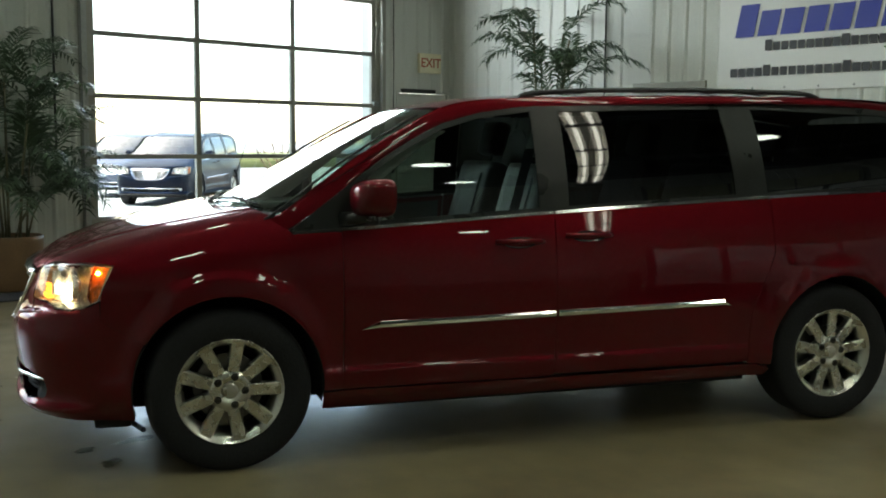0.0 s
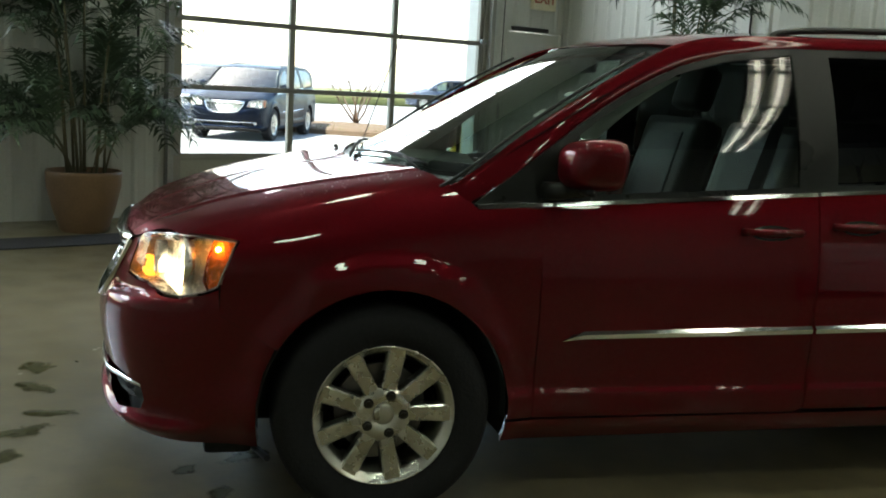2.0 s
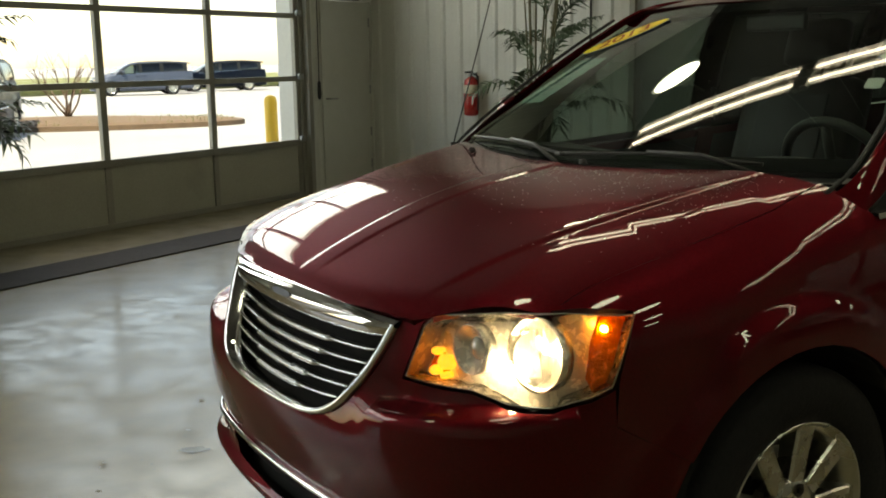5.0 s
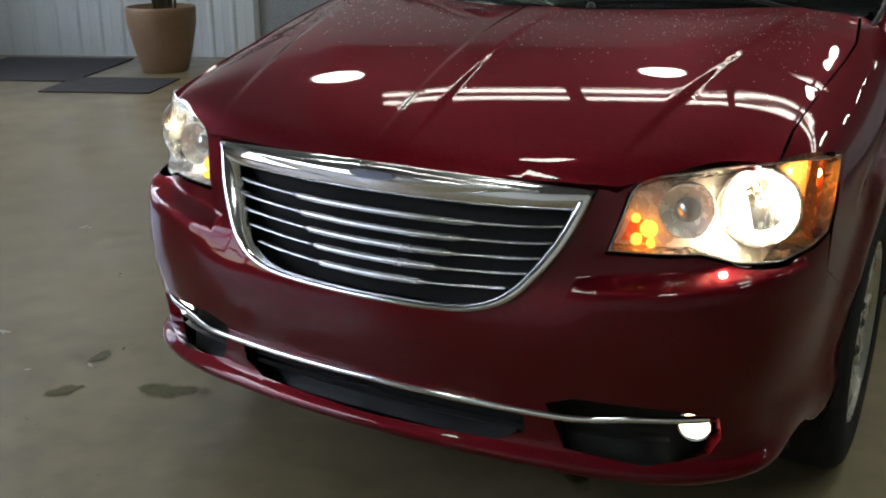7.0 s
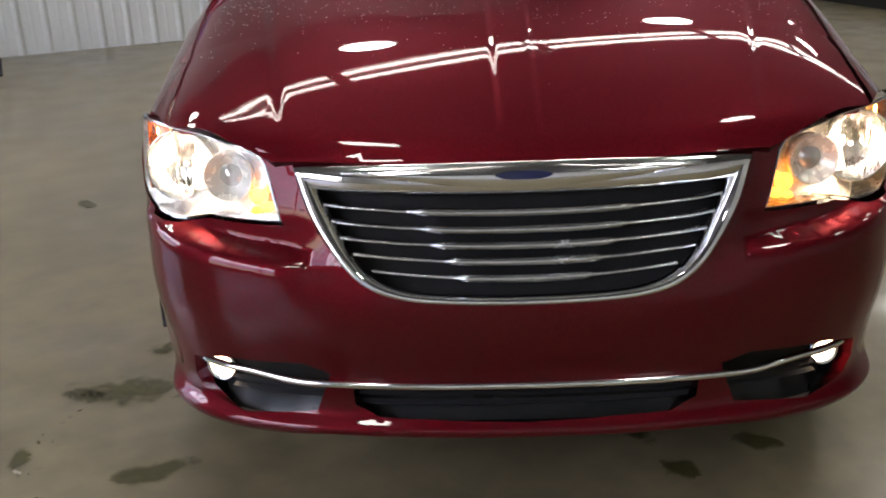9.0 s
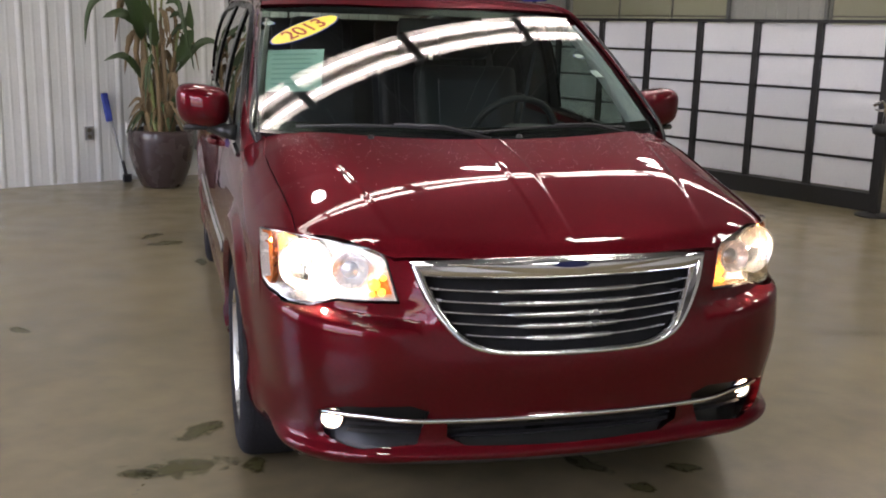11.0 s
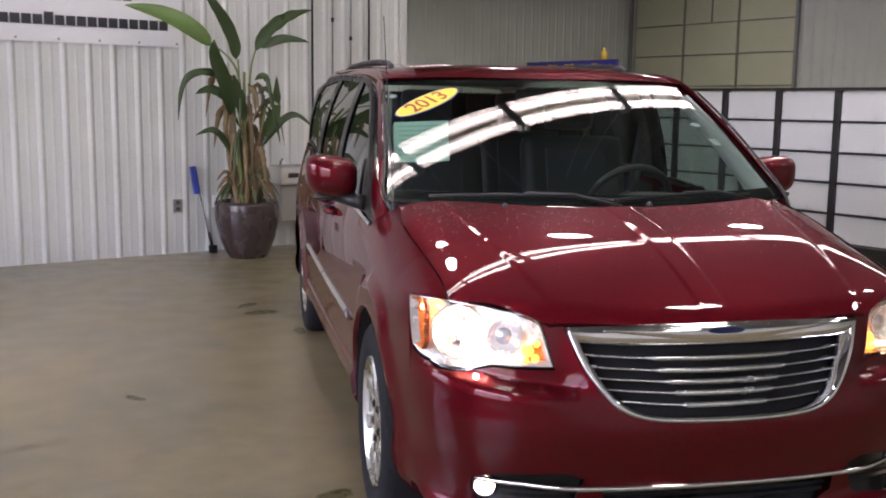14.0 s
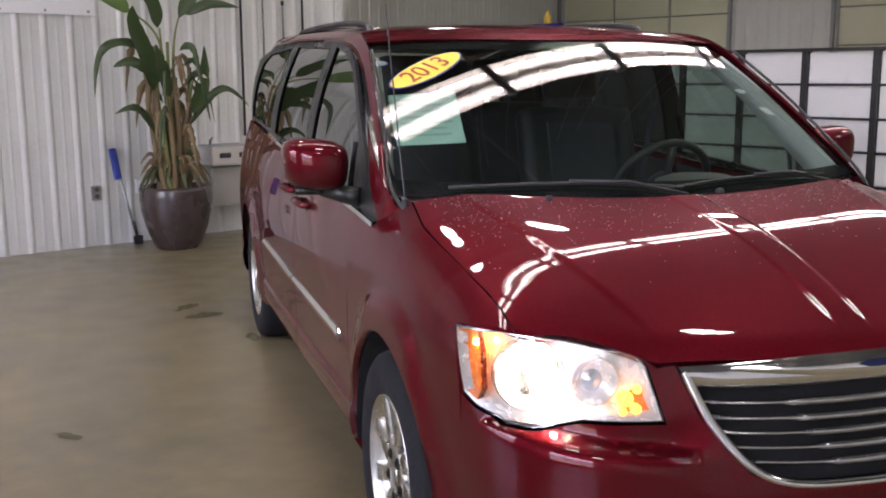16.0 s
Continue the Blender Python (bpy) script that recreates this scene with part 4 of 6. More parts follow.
# cabin
dash = bmesh.new()
strip([[Vector((x, y + .12 * (abs(x) / .75) ** 2, z)) for x in np.linspace(-.76, .76, 21)] for y, z in ((.14, 1.095), (.40, 1.10), (.56, 1.085), (.63, 1.02), (.60, .85), (.5, .55))], bm=dash)
part("dashboard", dash, CABIN, van, "dark grey dashboard", smooth=True)
part("instrument_hood", turned([(.16, 0), (.15, .025), (.10, .042), (0, .046)], 24, m=pose(.38, .53, 1.07)), CABIN, van, smooth=True)
wheel_b = bmesh.new()
ring_pts = [(.19 * math.cos(a), .19 * math.sin(a), 0) for a in (2 * math.pi * k / 28 for k in range(29))]
tube(ring_pts, .016, 8, wheel_b)
for a in (0, math.pi, -math.pi / 2):
    tube([(.05 * math.cos(a), .05 * math.sin(a), -.02), (.18 * math.cos(a), .18 * math.sin(a), 0)], .016, 6, wheel_b)
turned([(.075, -.03), (.07, .0), (.0, .012)], 20, wheel_b)
sw = part("steering_wheel", wheel_b, LEATHER, van, "black steering wheel", smooth=True)
sw.matrix_basis = pose(.38, .80, 1.045, -62, 0, 0)
TRIM = surface("pillar_trim_cloth", (.34, .35, .33), .8, vary=.08, bump=.1, bump_scale=300)
for sg in (1, -1):
    inner = []
    for a, b in zip(ir[:24], orl[:24]):
        w = 1 - step01(.25, 1.05, a.y)
        inner.append([Vector((sg * (a.x - .028), a.y + .030, a.z - .012)), Vector((sg * (a.x - .050), a.y + .050 + .03 * w, a.z - .022)), Vector((sg * (b.x - .055), b.y + .070 + .045 * w, b.z - .005)), Vector((sg * (b.x - .020), b.y + .085 + .05 * w, b.z - .010))])
    part("pillar_trim", strip([[row[j] for row in inner if row[0].z > 1.12] for j in range(4)]), TRIM, van, "pale grey inner pillar trim", smooth=True)
part("floor_pan", box((-.80, .5, .33), (.80, 3.9, .38)), CABIN, van)
part("rear_view_mirror", box((-.12, .93, 1.485), (.12, .955, 1.545), .012), BLACK, van)
part("headliner", strip([[roof_skin(x, y) + Vector((0, 0, -.035)) for x in np.linspace(-.68, .68, 13)] for y in np.linspace(1.05, 3.95, 12)]), surface("headliner_cloth", (.42, .41, .38), .9, vary=.06), van, "pale headliner")
part("cabin_rear_panel", box((-.74, 3.84, .4), (.74, 3.88, 1.56)), CABIN, van)


def build_seat(y, x, width, rest):
    sb, bb, hb = bmesh.new(), bmesh.new(), bmesh.new()
    add_box(sb, (x - width / 2, y - .28, .56), (x + width / 2, y + .24, .72), .05)
    seat = part("seat", sb, LEATHER, van, "black leather seat", smooth=True)
    lean = Matrix.Translation((x, y + .22, .68)) @ Matrix.Rotation(radians(-16), 4, "X")
    add_box(bb, (-width / 2, -.07, 0), (width / 2, .07, .66), .05, lean)
    part("backrest", bb, LEATHER, seat, smooth=True)
    ib = bmesh.new()
    add_box(ib, (-width * .3, -.078, .06), (width * .3, -.06, .58), .006, lean)
    part("backrest_insert", ib, LEATHER_PALE, seat)
    n = 1 if width < .8 else 3
    for k in range(n):
        add_box(hb, (-.13 + (k - (n - 1) / 2) * .42, -.05, .70), (.13 + (k - (n - 1) / 2) * .42, .05, .90), .04, lean)
        tube([lean @ Vector(((k - (n - 1) / 2) * .42 + dx, 0, .64)) for dx in (.05,)] + [lean @ Vector(((k - (n - 1) / 2) * .42 + .05, 0, .74))], .008, 6, hb)
    part("headrest", hb, LEATHER, seat, smooth=True)


for x in (.38, -.38):
    build_seat(1.22, x, .54, True)
    build_seat(2.20, x, .52, True)
build_seat(3.15, 0, 1.25, False)
belt_b = bmesh.new()
strip([[Vector((.70, 1.42, 1.40)), Vector((.62, 1.36, 1.05)), Vector((.58, 1.30, .72))], [Vector((.70, 1.47, 1.40)), Vector((.62, 1.41, 1.05)), Vector((.58, 1.35, .72))]], bm=belt_b)
part("seat_belt", belt_b, LEATHER_PALE, van)

# ---- the hall: local x along the back wall from the corner, local y out through it, z up ----
WALL = surface("white_steel_cladding", (.60, .61, .57), .42, vary=.07, scale=1.5, fine=40, stain=.25, stain_col=(.42, .41, .36), stain_scale=.7, stain_at=.55)
FLOOR = surface("sealed_concrete", (.198, .161, .088), .42, vary=.36, scale=.9, fine=9, bump=.075, bump_scale=20, coat=.48, coat_rough=.14, coat_wear=.65, stain=.5, stain_col=(.115, .098, .058), stain_scale=1.3, stain_at=.52)
# dark ceiling base stands in for the unlit space above the lamps
CEIL = surface("ceiling_insulation", (.10, .10, .095), .8, vary=.08, scale=1, bump=.2, bump_scale=8)
BRONZE = surface("door_frame_aluminium", (.30, .295, .26), .45, .4, vary=.15, bump=.05)
GD_PANEL = surface("garage_door_panel", (.36, .355, .30), .5, vary=.12, scale=2, stain=.3, stain_col=(.10, .10, .08))
CREAM = surface("cream_door_panel", (.60, .60, .44), .5, vary=.06, scale=1.5, per_object=.15)
DOOR_PAINT = surface("door_paint", (.56, .57, .53), .4, vary=.06)
STEEL = surface("galvanised_steel", (.35, .36, .36), .4, .8, vary=.2, scale=14)
MAT_RUBBER = surface("black_rubber_mat", (.035, .032, .034), .85, vary=.3, bump=.6, bump_scale=60)
PANE = glass("clear_pane", (.96, .98, .97))


def structure(name, bm, mat, label="", smooth=False):
    ob = part(name, bm, mat, None, smooth=smooth)
    ob.matrix_world = ROOM
    return tagged(ob, label, "", "", "structure")


def clad(along, depth, a0, a1, z0, z1, facing, pitch=.2216, bm=None):
    """Ribbed sheet: along: 0 for local x, 1 for local y; depth: its plane; facing: the side with the ribs."""
    bm = bm or bmesh.new()
    cuts, a = [(a0, 0)], math.ceil((a0 - .10) / pitch) * pitch + .10
    while a < a1 - .05:
        if a > a0 + .05:
            cuts += [(a - .034, 0), (a - .018, .009), (a - .006, .014), (a + .006, .014), (a + .018, .009), (a + .034, 0)]
            if a + pitch / 2 + .02 < a1:
                cuts += [(a + pitch / 2 - .020, 0), (a + pitch / 2, .002), (a + pitch / 2 + .020, 0)]
        a += pitch
    cuts.append((a1, 0))
    rows = []
    for z in (z0, z1):
        rows.append([Vector((c, depth + facing * d, z)) if along == 0 else Vector((depth + facing * d, c, z)) for c, d in cuts])
    return strip(rows, bm=bm)


def wall(name, along, depth, a0, a1, z1, facing, thick, holes=()):
    """A clad wall with solid thickness and openings (from, to, sill, head)."""
    bm = bmesh.new()
    edges = [a0] + [e for h in sorted(holes) for e in h[:2]] + [a1]
    spans = [(edges[i], edges[i + 1], 0, z1) for i in range(0, len(edges), 2)]
    for h in holes:
        spans.append((h[0], h[1], h[3], z1))
        if h[2] > .01:
            spans.append((h[0], h[1], 0, h[2]))
    for b0, b1, c0, c1 in spans:
        clad(along, depth, b0, b1, c0, c1, facing, bm=bm)
        lo, hi = sorted((depth - facing * .004, depth - facing * thick))
        add_box(bm, (b0, lo, c0) if along == 0 else (lo, b0, c0), (b1, hi, c1) if along == 0 else (hi, b1, c1))
    return structure(name, bm, WALL)


H = 5.45
structure("floor", box((-.30, -13.3, -.12), (20.3, 7.1, 0)), FLOOR)
structure("ceiling", box((-.30, -13.3, H), (20.3, 7.1, H + .15)), CEIL)
GD = (-5.055, -1.262, .0, 3.87)
wall("wall_garage", 1, 0, -13.0, 0.0, H, 1, .30, [(GD[0] - 6.5, GD[1] - 6.5, .0, 3.87), GD, (-.93, -.03, 0, 2.11)])
wall("wall_back", 0, 0, -.30, 9.5, H, -1, .22, [(3.19, 4.16, 0, 2.11)])
wall("wall_recess_side", 1, 9.5, .24, 6.8, H, 1, .20)
wall("wall_recess_back", 0, 6.8, 9.3, 20.3, H, -1, .22)
OD = [(2.45, 6.65, 0, 3.83), (-3.95, .35, 0, 3.83)]
wall("wall_far", 1, 20.0, -13.0, 6.78, H, -1, .22, OD)
wall("wall_behind", 0, -13.0, -.3, 20.3, H, 1, .22)
eb = bmesh.new()
add_box(eb, (9.44, -.035, 0), (9.52, .24, H), .006)
structure("trim_wall_end", eb, DOOR_PAINT)
bb = bmesh.new()
for x in [a for a in np.arange(3.0, 20, 4.2)]:
    add_box(bb, (x - .08, -13.0, H - .35), (x + .08, 6.8, H - .33))
    add_box(bb, (x - .01, -13.0, H - .33), (x + .01, 6.8, H - .02))
    add_box(bb, (x - .08, -13.0, H - .02), (x + .08, 6.8, H - .004))
structure("ceiling_beams", bb, surface("beam_paint", (.10, .10, .10), .5, vary=.1))


# glazed sectional doors
YS = [-5.055 + 1.2643 * k for k in range(4)]
ZS_DOOR = [.59, 1.25, 1.895, 2.55, 3.205, 3.86]


def glazed_door(dy):
    place = ROOM @ pose(0, dy, 0)
    door = thing("garage_door", place, "closed sectional garage door with clear panes and a solid bottom panel", "garage door", kind="structure")
    for j, y in enumerate(YS):
        w = .045 if j in (0, 3) else .032
        o = .03 if j == 0 else -.03 if j == 3 else 0
        part("stile", box((-.045, y + o - w, .0), (.005, y + o + w, 3.86), .004), BRONZE, door)
    for i, z in enumerate(ZS_DOOR):
        part("rail", box((-.05, -5.05, z - (.045 if i == 0 else .026)), (.012, -1.27, z + (.02 if i == 0 else .026)), .004), BRONZE, door)
    for i in range(3):
        part("bottom_panel", box((-.04, YS[i] + .033, .03), (-.008, YS[i + 1] - .033, .545), .006), GD_PANEL, door)
    part("bottom_rail", box((-.05, -5.05, .0), (.012, -1.27, .05), .004), BRONZE, door)
    _p = None
    for i in range(5):
        for j in range(3):
            if _p is None:
                o = part("pane", strip([[Vector((0, 0, z)), Vector((0, 1.2, z))] for z in (0, .6)]), PANE, door)
                _p = o.data
            else:
                o = shared("pane", _p, door)
            o.matrix_basis = pose(-.02, YS[j] + .032, ZS_DOOR[i] + .026)
            o.visible_shadow = False
    for y in (-5.12, -1.20):
        part("track", box((.02, y - .03, .0), (.09, y + .03, 4.1), .006), STEEL if y < -3 else BRONZE, door)
    for y, s in ((-5.10, 1), (-1.23, -1)):
        part("jamb_trim", box((.004, y - .055, 0), (.03, y + .055, 3.95), .004), BRONZE, door)
    for z in (.62, 1.27, 1.92):
        for y in (-5.06, -1.29):
            part("roller_hinge", box((.012, y - .04, z - .03), (.05, y + .04, z + .03), .008), STEEL, door)
    trim = structure("trim_opening", strip([[Vector((-.31, -1.2615, 0)), Vector((-.31, -1.2615, 3.87))], [Vector((-.05, -1.2615, 0)), Vector((-.05, -1.2615, 3.87))]]), surface("white_jamb", (.75, .76, .78), .5, vary=.05))
    trim.matrix_world = place


for dy in (0, -6.5):
    glazed_door(dy)

# exit door by the garage door
d1_ = thing("door_1", ROOM, "plain pale steel exit door with a dark closer", "door", kind="structure")
part("door_leaf", box((-.05, -.90, .01), (-.006, -.06, 2.075), .004), DOOR_PAINT, d1_)
for lo, hi in (((-.06, -.93, 0), (.022, -.90, 2.11)), ((-.06, -.06, 0), (.022, -.03, 2.11)), ((-.06, -.90, 2.08), (.022, -.06, 2.11))):
    part("door_frame", box(lo, hi, .003), DOOR_PAINT, d1_)
part("door_closer", box((.0, -.86, 2.085), (.07, -.30, 2.135), .01), BLACK, d1_, "dark door closer")
part("door_lever", tube([(-.006, -.84, 1.02), (.05, -.84, 1.02), (.055, -.72, 1.02)], .010, 8), STEEL, d1_)
for z in (.25, .62, 1.1, 1.85):
    part("hinge", box((-.006, -.075, z - .05), (.012, -.05, z + .05), .003), STEEL, d1_)
# glazed door in the back wall
d2_ = thing("door_2", ROOM, "dark-framed glazed door in the ribbed wall", "door", kind="structure")
for lo, hi in (((3.19, -.03, 0), (3.25, .10, 2.11)), ((4.10, -.03, 0), (4.16, .10, 2.11)), ((3.25, -.03, 2.04), (4.10, .10, 2.11)), ((3.25, 0, .0), (4.10, .06, .05))):
    part("door_frame", box(lo, hi, .004), BRONZE, d2_)
part("door_glass", box((3.25, .02, .05), (4.10, .03, 2.04)), surface("frosted_door_glass", (.30, .31, .31), .12, vary=.3, scale=1.5, spec=.8), d2_)
part("door_pull", tube([(3.34, -.01, .9), (3.34, -.06, .92), (3.34, -.06, 1.2), (3.34, -.01, 1.22)], .012, 8), STEEL, d2_)
structure("backdrop_room", box((2.6, 1.0, 0), (4.8, 1.05, 2.6)), DOOR_PAINT)

# closed cream doors in the far wall
for (y0, y1, _, z1) in OD:
    od = thing("garage_door", ROOM, "closed cream sectional garage door with dark panel joints", "garage door", kind="structure")
    n = 5
    for i in range(n + 1):
        for j in range(3):
            za, zb = i * .6385 + .012, (i + 1) * .6385 - .014
            ya, yb = y0 + (y1 - y0) * j / 3 + .035, y0 + (y1 - y0) * (j + 1) / 3 - .035
            part("door_panel", box((20.03, ya, za), (20.07, yb, zb), .008), CREAM, od)
    part("door_strut", box((20.015, (y0 + y1) / 2 - .05, 3.20), (20.03, (y0 + y1) / 2 - .01, 3.81), .004), BRONZE, od)
    part("door_back", box((20.075, y0, 0), (20.10, y1, z1)), BRONZE, od)
    for y in (y0 - .03, y1 + .03):
        part("track", box((19.90, y - .03, 0), (19.97, y + .03, z1 + .3), .005), STEEL, od)

# lamps
HB_GLOW = glowing("high_bay_glow", (.92, 1.0, .82), 8.2)
TUBE_GLOW = glowing("fluorescent_glow", (1.0, .93, .80), 3.9)
WHITE_METAL = surface("white_enamel", (.80, .80, .77), .35, vary=.04)
hb = thing("high_bay_lamp", pose(0, 0, 0), "round white high bay lamp hanging from the ceiling, lit", "ceiling lamp", "high bay lamps")
part("shade", turned([(.06, .30), (.08, .27), (.12, .18), (.22, .05), (.265, .0), (.261, .003), (.216, .054), (.11, .18), (.0, .19)], 40), WHITE_METAL, hb, smooth=True)
part("lamp_disc", turned([(.240, .022), (.12, .014), (0, .011)], 36), HB_GLOW, hb)
part("ballast_box", turned([(.066, .295), (.066, .40), (.055, .415)], 20), STEEL, hb)
part("stem", tube([(0, 0, .38), (0, 0, .90)], .012, 8), STEEL, hb)
# row y -9.6 and (15.5, .2) are added, unseen, to brighten nose and recess
rows = [(3.6 + 2.95 * k, -3.1) for k in range(4)] + [(13.6, 3.2), (17.4, 3.2), (15.5, .2)] + [(4.9 + 2.95 * k, -7.0) for k in range(5)] + [(2.9 + 3.38 * k, -9.6) for k in range(3)]
for k, (x, y) in enumerate(rows):
    m = ROOM @ pose(x, y, 4.55)
    if k == 0:
        hb.matrix_world = m
    else:
        copy_thing(hb, m)
fl = thing("fluorescent_light", pose(0, 0, 0), "white two-tube fluorescent strip light hanging on wires, lit", "ceiling lamp", "fluorescent strip lights")
fb = bmesh.new()
strip([[Vector((x, y, z)) for x in (-.60, .60)] for y, z in ((-.150, .004), (-.125, .040), (-.052, .046), (-.034, .026), (.034, .026), (.052, .046), (.125, .040), (.150, .004))], bm=fb)
part("reflector", fb, surface("fixture_enamel", (.60, .59, .55), .45, vary=.05), fl)
part("ballast_cover", box((-.60, -.05, .048), (.60, .05, .11), .008), WHITE_METAL, fl)
for y in (-.080, .080):
    part("tube", tube([(-.565, y, .016), (.565, y, .016)], .018, 10), TUBE_GLOW, fl, smooth=True)
for x in (-.59, .59):
    part("end_cap", box((x - .02, -.145, -.004), (x + .02, .145, .11), .004), STEEL, fl)
for x in (-.45, .45):
    part("hanger", tube([(x, 0, .11), (x, 0, 2.13)], .004, 5), STEEL, fl)
for k in range(8):
    m = ROOM @ pose(5.135 + 1.23 * k, -5.2, 3.30)
    if k == 0:
        fl.matrix_world = m
    else:
        copy_thing(fl, m)
for x in (11.6, 12.83):
    copy_thing(fl, ROOM @ pose(x, 4.6, 3.30))

# ---- loose things in the hall ----
LEAF = surface("palm_leaf", (.060, .095, .050), .42, vary=.35, scale=5, fine=30, per_object=.4)
LEAF_BIG = surface("broad_leaf", (.036, .064, .020), .32, vary=.3, scale=4, fine=60, bump=.15, bump_scale=50, per_object=.3)
LEAF_LIGHT = surface("young_leaf", (.11, .19, .045), .36, vary=.25, scale=4, fine=60, bump=.3, bump_scale=40, stretch=(1, 1, 3))
LEAF_DRY = surface("dry_leaf", (.17, .12, .06), .8, vary=.35, scale=9, per_object=.3)
CANE = surface("palm_cane", (.11, .10, .05), .6, vary=.35, scale=20, stretch=(1, 1, 4))
STALK = surface("green_stalk", (.16, .19, .06), .5, vary=.35, scale=10)
SOIL = surface("potting_soil", (.06, .04, .025), .95, vary=.4, scale=25, bump=.9, bump_scale=60)
TERRA = surface("glazed_terracotta", (.21, .125, .065), .38, vary=.2, scale=4, stain=.3, stain_col=(.16, .08, .035), stain_scale=3)
DARK_POT = surface("dark_glazed_pot", (.050, .034, .032), .25, vary=.2, scale=5, coat=.3)


def pot(owner, r, foot, h, mat, full=False):
    belly = [(foot, 0), (foot + .012, .01), (r * .70, h * .12), (r * .85, h * .34), (r * .965, h * .6), (r, h * .78), (r * .985, h * .94), (r * .96, h), (r * .91, h), (r * .91, h - .06), (0, h - .06)]
    part("pot", turned(belly if full else [(foot, 0), (foot + .01, .01), (foot + (r - foot) * .55, h * .35), (r * .99, h * .75), (r, h * .9), (r * 1.01, h - .02), (r * .985, h), (r * .93, h), (r * .92, h - .06), (0, h - .06)], 44), mat, owner, smooth=True)
    part("soil", turned([(r * .92, h - .055), (r * .5, h - .03), (0, h - .02)], 24), SOIL, owner)


def frond(base, azimuth, rise, length, droop, leaflet, n, rng):
    """One feathered frond: a bent rib with a pair of narrow leaflets at each joint."""
    bm = bmesh.new()
    out = Vector((math.cos(azimuth), math.sin(azimuth), 0))
    pts, p, a = [], Vector(base), rise
    for k in range(n + 1):
        pts.append(p.copy())
        a -= droop * (k / n) / n * 2
        p = p + (out * math.cos(a) + Vector((0, 0, math.sin(a)))) * (length / n)
    tube(pts, .006, 5, bm, taper=.3)
    across = Vector((-out.y, out.x, 0))
    for k in range(max(2, n // 5), n + 1):
        q, d = pts[k], (pts[k] - pts[k - 1]).normalized()
        f = math.sin(math.pi * min(1, .18 + .82 * (k - n / 5) / (n * .82))) ** .6 if k < n else .5
        for s in (1, -1):
            ll = leaflet * max(f, .25) * rng.uniform(.8, 1.1)
            e = (d * rng.uniform(.5, .8) + across * s * .8 + Vector((0, 0, rng.uniform(-.15, .2)))).normalized()
            w = d.cross(e).normalized().cross(e) * (.011 + .004 * f)
            m1 = q + e * ll * .45 + Vector((0, 0, .01))
            tip = q + e * ll + Vector((0, 0, -ll * rng.uniform(.15, .45)))
            vs = [bm.verts.new(c) for c in (q - w * .3, q + w * .3, m1 + w, m1 - w, tip)]
            bm.faces.new((vs[0], vs[1], vs[2], vs[3])), bm.faces.new((vs[3], vs[2], vs[4]))
    return bm


def palm(x, y, seed, height, label, r=.30, h=.56, spread=1.0, count=30):
    rng = random.Random(seed)
    o = thing("potted_palm", ROOM @ pose(x, y, 0), label, "potted plant", "potted palms")
    pot(o, r, .19, h, TERRA)
    for k in range(11):
        a, q = rng.uniform(0, 6.283), rng.uniform(.03, .17)
        b = Vector((q * math.cos(a), q * math.sin(a), h - .05))
        t = rng.uniform(.12, 1.0) * (height - h) * .72
        lean = Vector((math.cos(a), math.sin(a), 0)) * rng.uniform(.05, .22)
        e = b + lean + Vector((0, 0, t))
        part("cane", tube([b, b.lerp(e, .5) + lean * -.15, e], rng.uniform(.010, .017), 6, taper=.7), CANE, o, smooth=True)
        for j in range(max(2, count // 11 + (k % 2))):
            az = a + rng.uniform(-1.9, 1.9)
            s = e - Vector((0, 0, rng.uniform(0, .35) * t * .6))
            part("frond", frond(s, az, rng.uniform(.5, 1.35), rng.uniform(.55, .95) * spread, rng.uniform(1.0, 2.0), .27, 20, rng), LEAF, o)
    return o


palm(2.60, -.86, 3, 3.75, "tall feathery palm in a terracotta pot against the ribbed wall", count=36)
palm(.64, -6.12, 8, 3.3, "bushy palm in a terracotta pot beside the garage door", r=.31, h=.52, count=88, spread=1.05)


# broad-leaved plant
bp = thing("potted_banana_plant", ROOM @ pose(7.36, -.55, 0), "broad-leaved tropical plant with dry stalks in a dark glazed pot", "potted plant")
pot(bp, .305, .17, .54, DARK_POT, True)


def blade(points, width, material, name="leaf", fold=.25, ragged=0.0):
    """A broad leaf along a line of places: two halves raised from the midrib."""
    q = [Vector((p[0] - 7.36, p[1] + .55, p[2])) for p in points]
    line = rail(q, 16)
    a, b, c = [], [], []
    rng = random.Random(int(width * 1e4))
    for k, p in enumerate(line):
        d = (line[min(k + 1, 16)] - line[max(k - 1, 0)]).normalized()
        s = d.cross(Vector((0, -1, .35))).normalized()
        up = s.cross(d).normalized()
        t = k / 16
        w = width * (math.sin(math.pi * t ** .75) ** .75 + .03) * (1 + ragged * rng.uniform(-.5, .3))
        a.append(p + s * w + up * w * fold), b.append(p), c.append(p - s * w + up * w * fold)
    bm = strip([a, [x.lerp(y, .5) + Vector((0, 0, -.004)) for x, y in zip(a, b)], b, [x.lerp(y, .5) + Vector((0, 0, -.004)) for x, y in zip(b, c)], c])
    return part(name, bm, material, bp, smooth=True)


def stalk(points, r, material, name="stalk"):
    return part(name, tube([tuple(v) for v in rail([Vector((p[0] - 7.36, p[1] + .55, p[2])) for p in points], 10)], r, 7, taper=.45), material, bp, smooth=True)


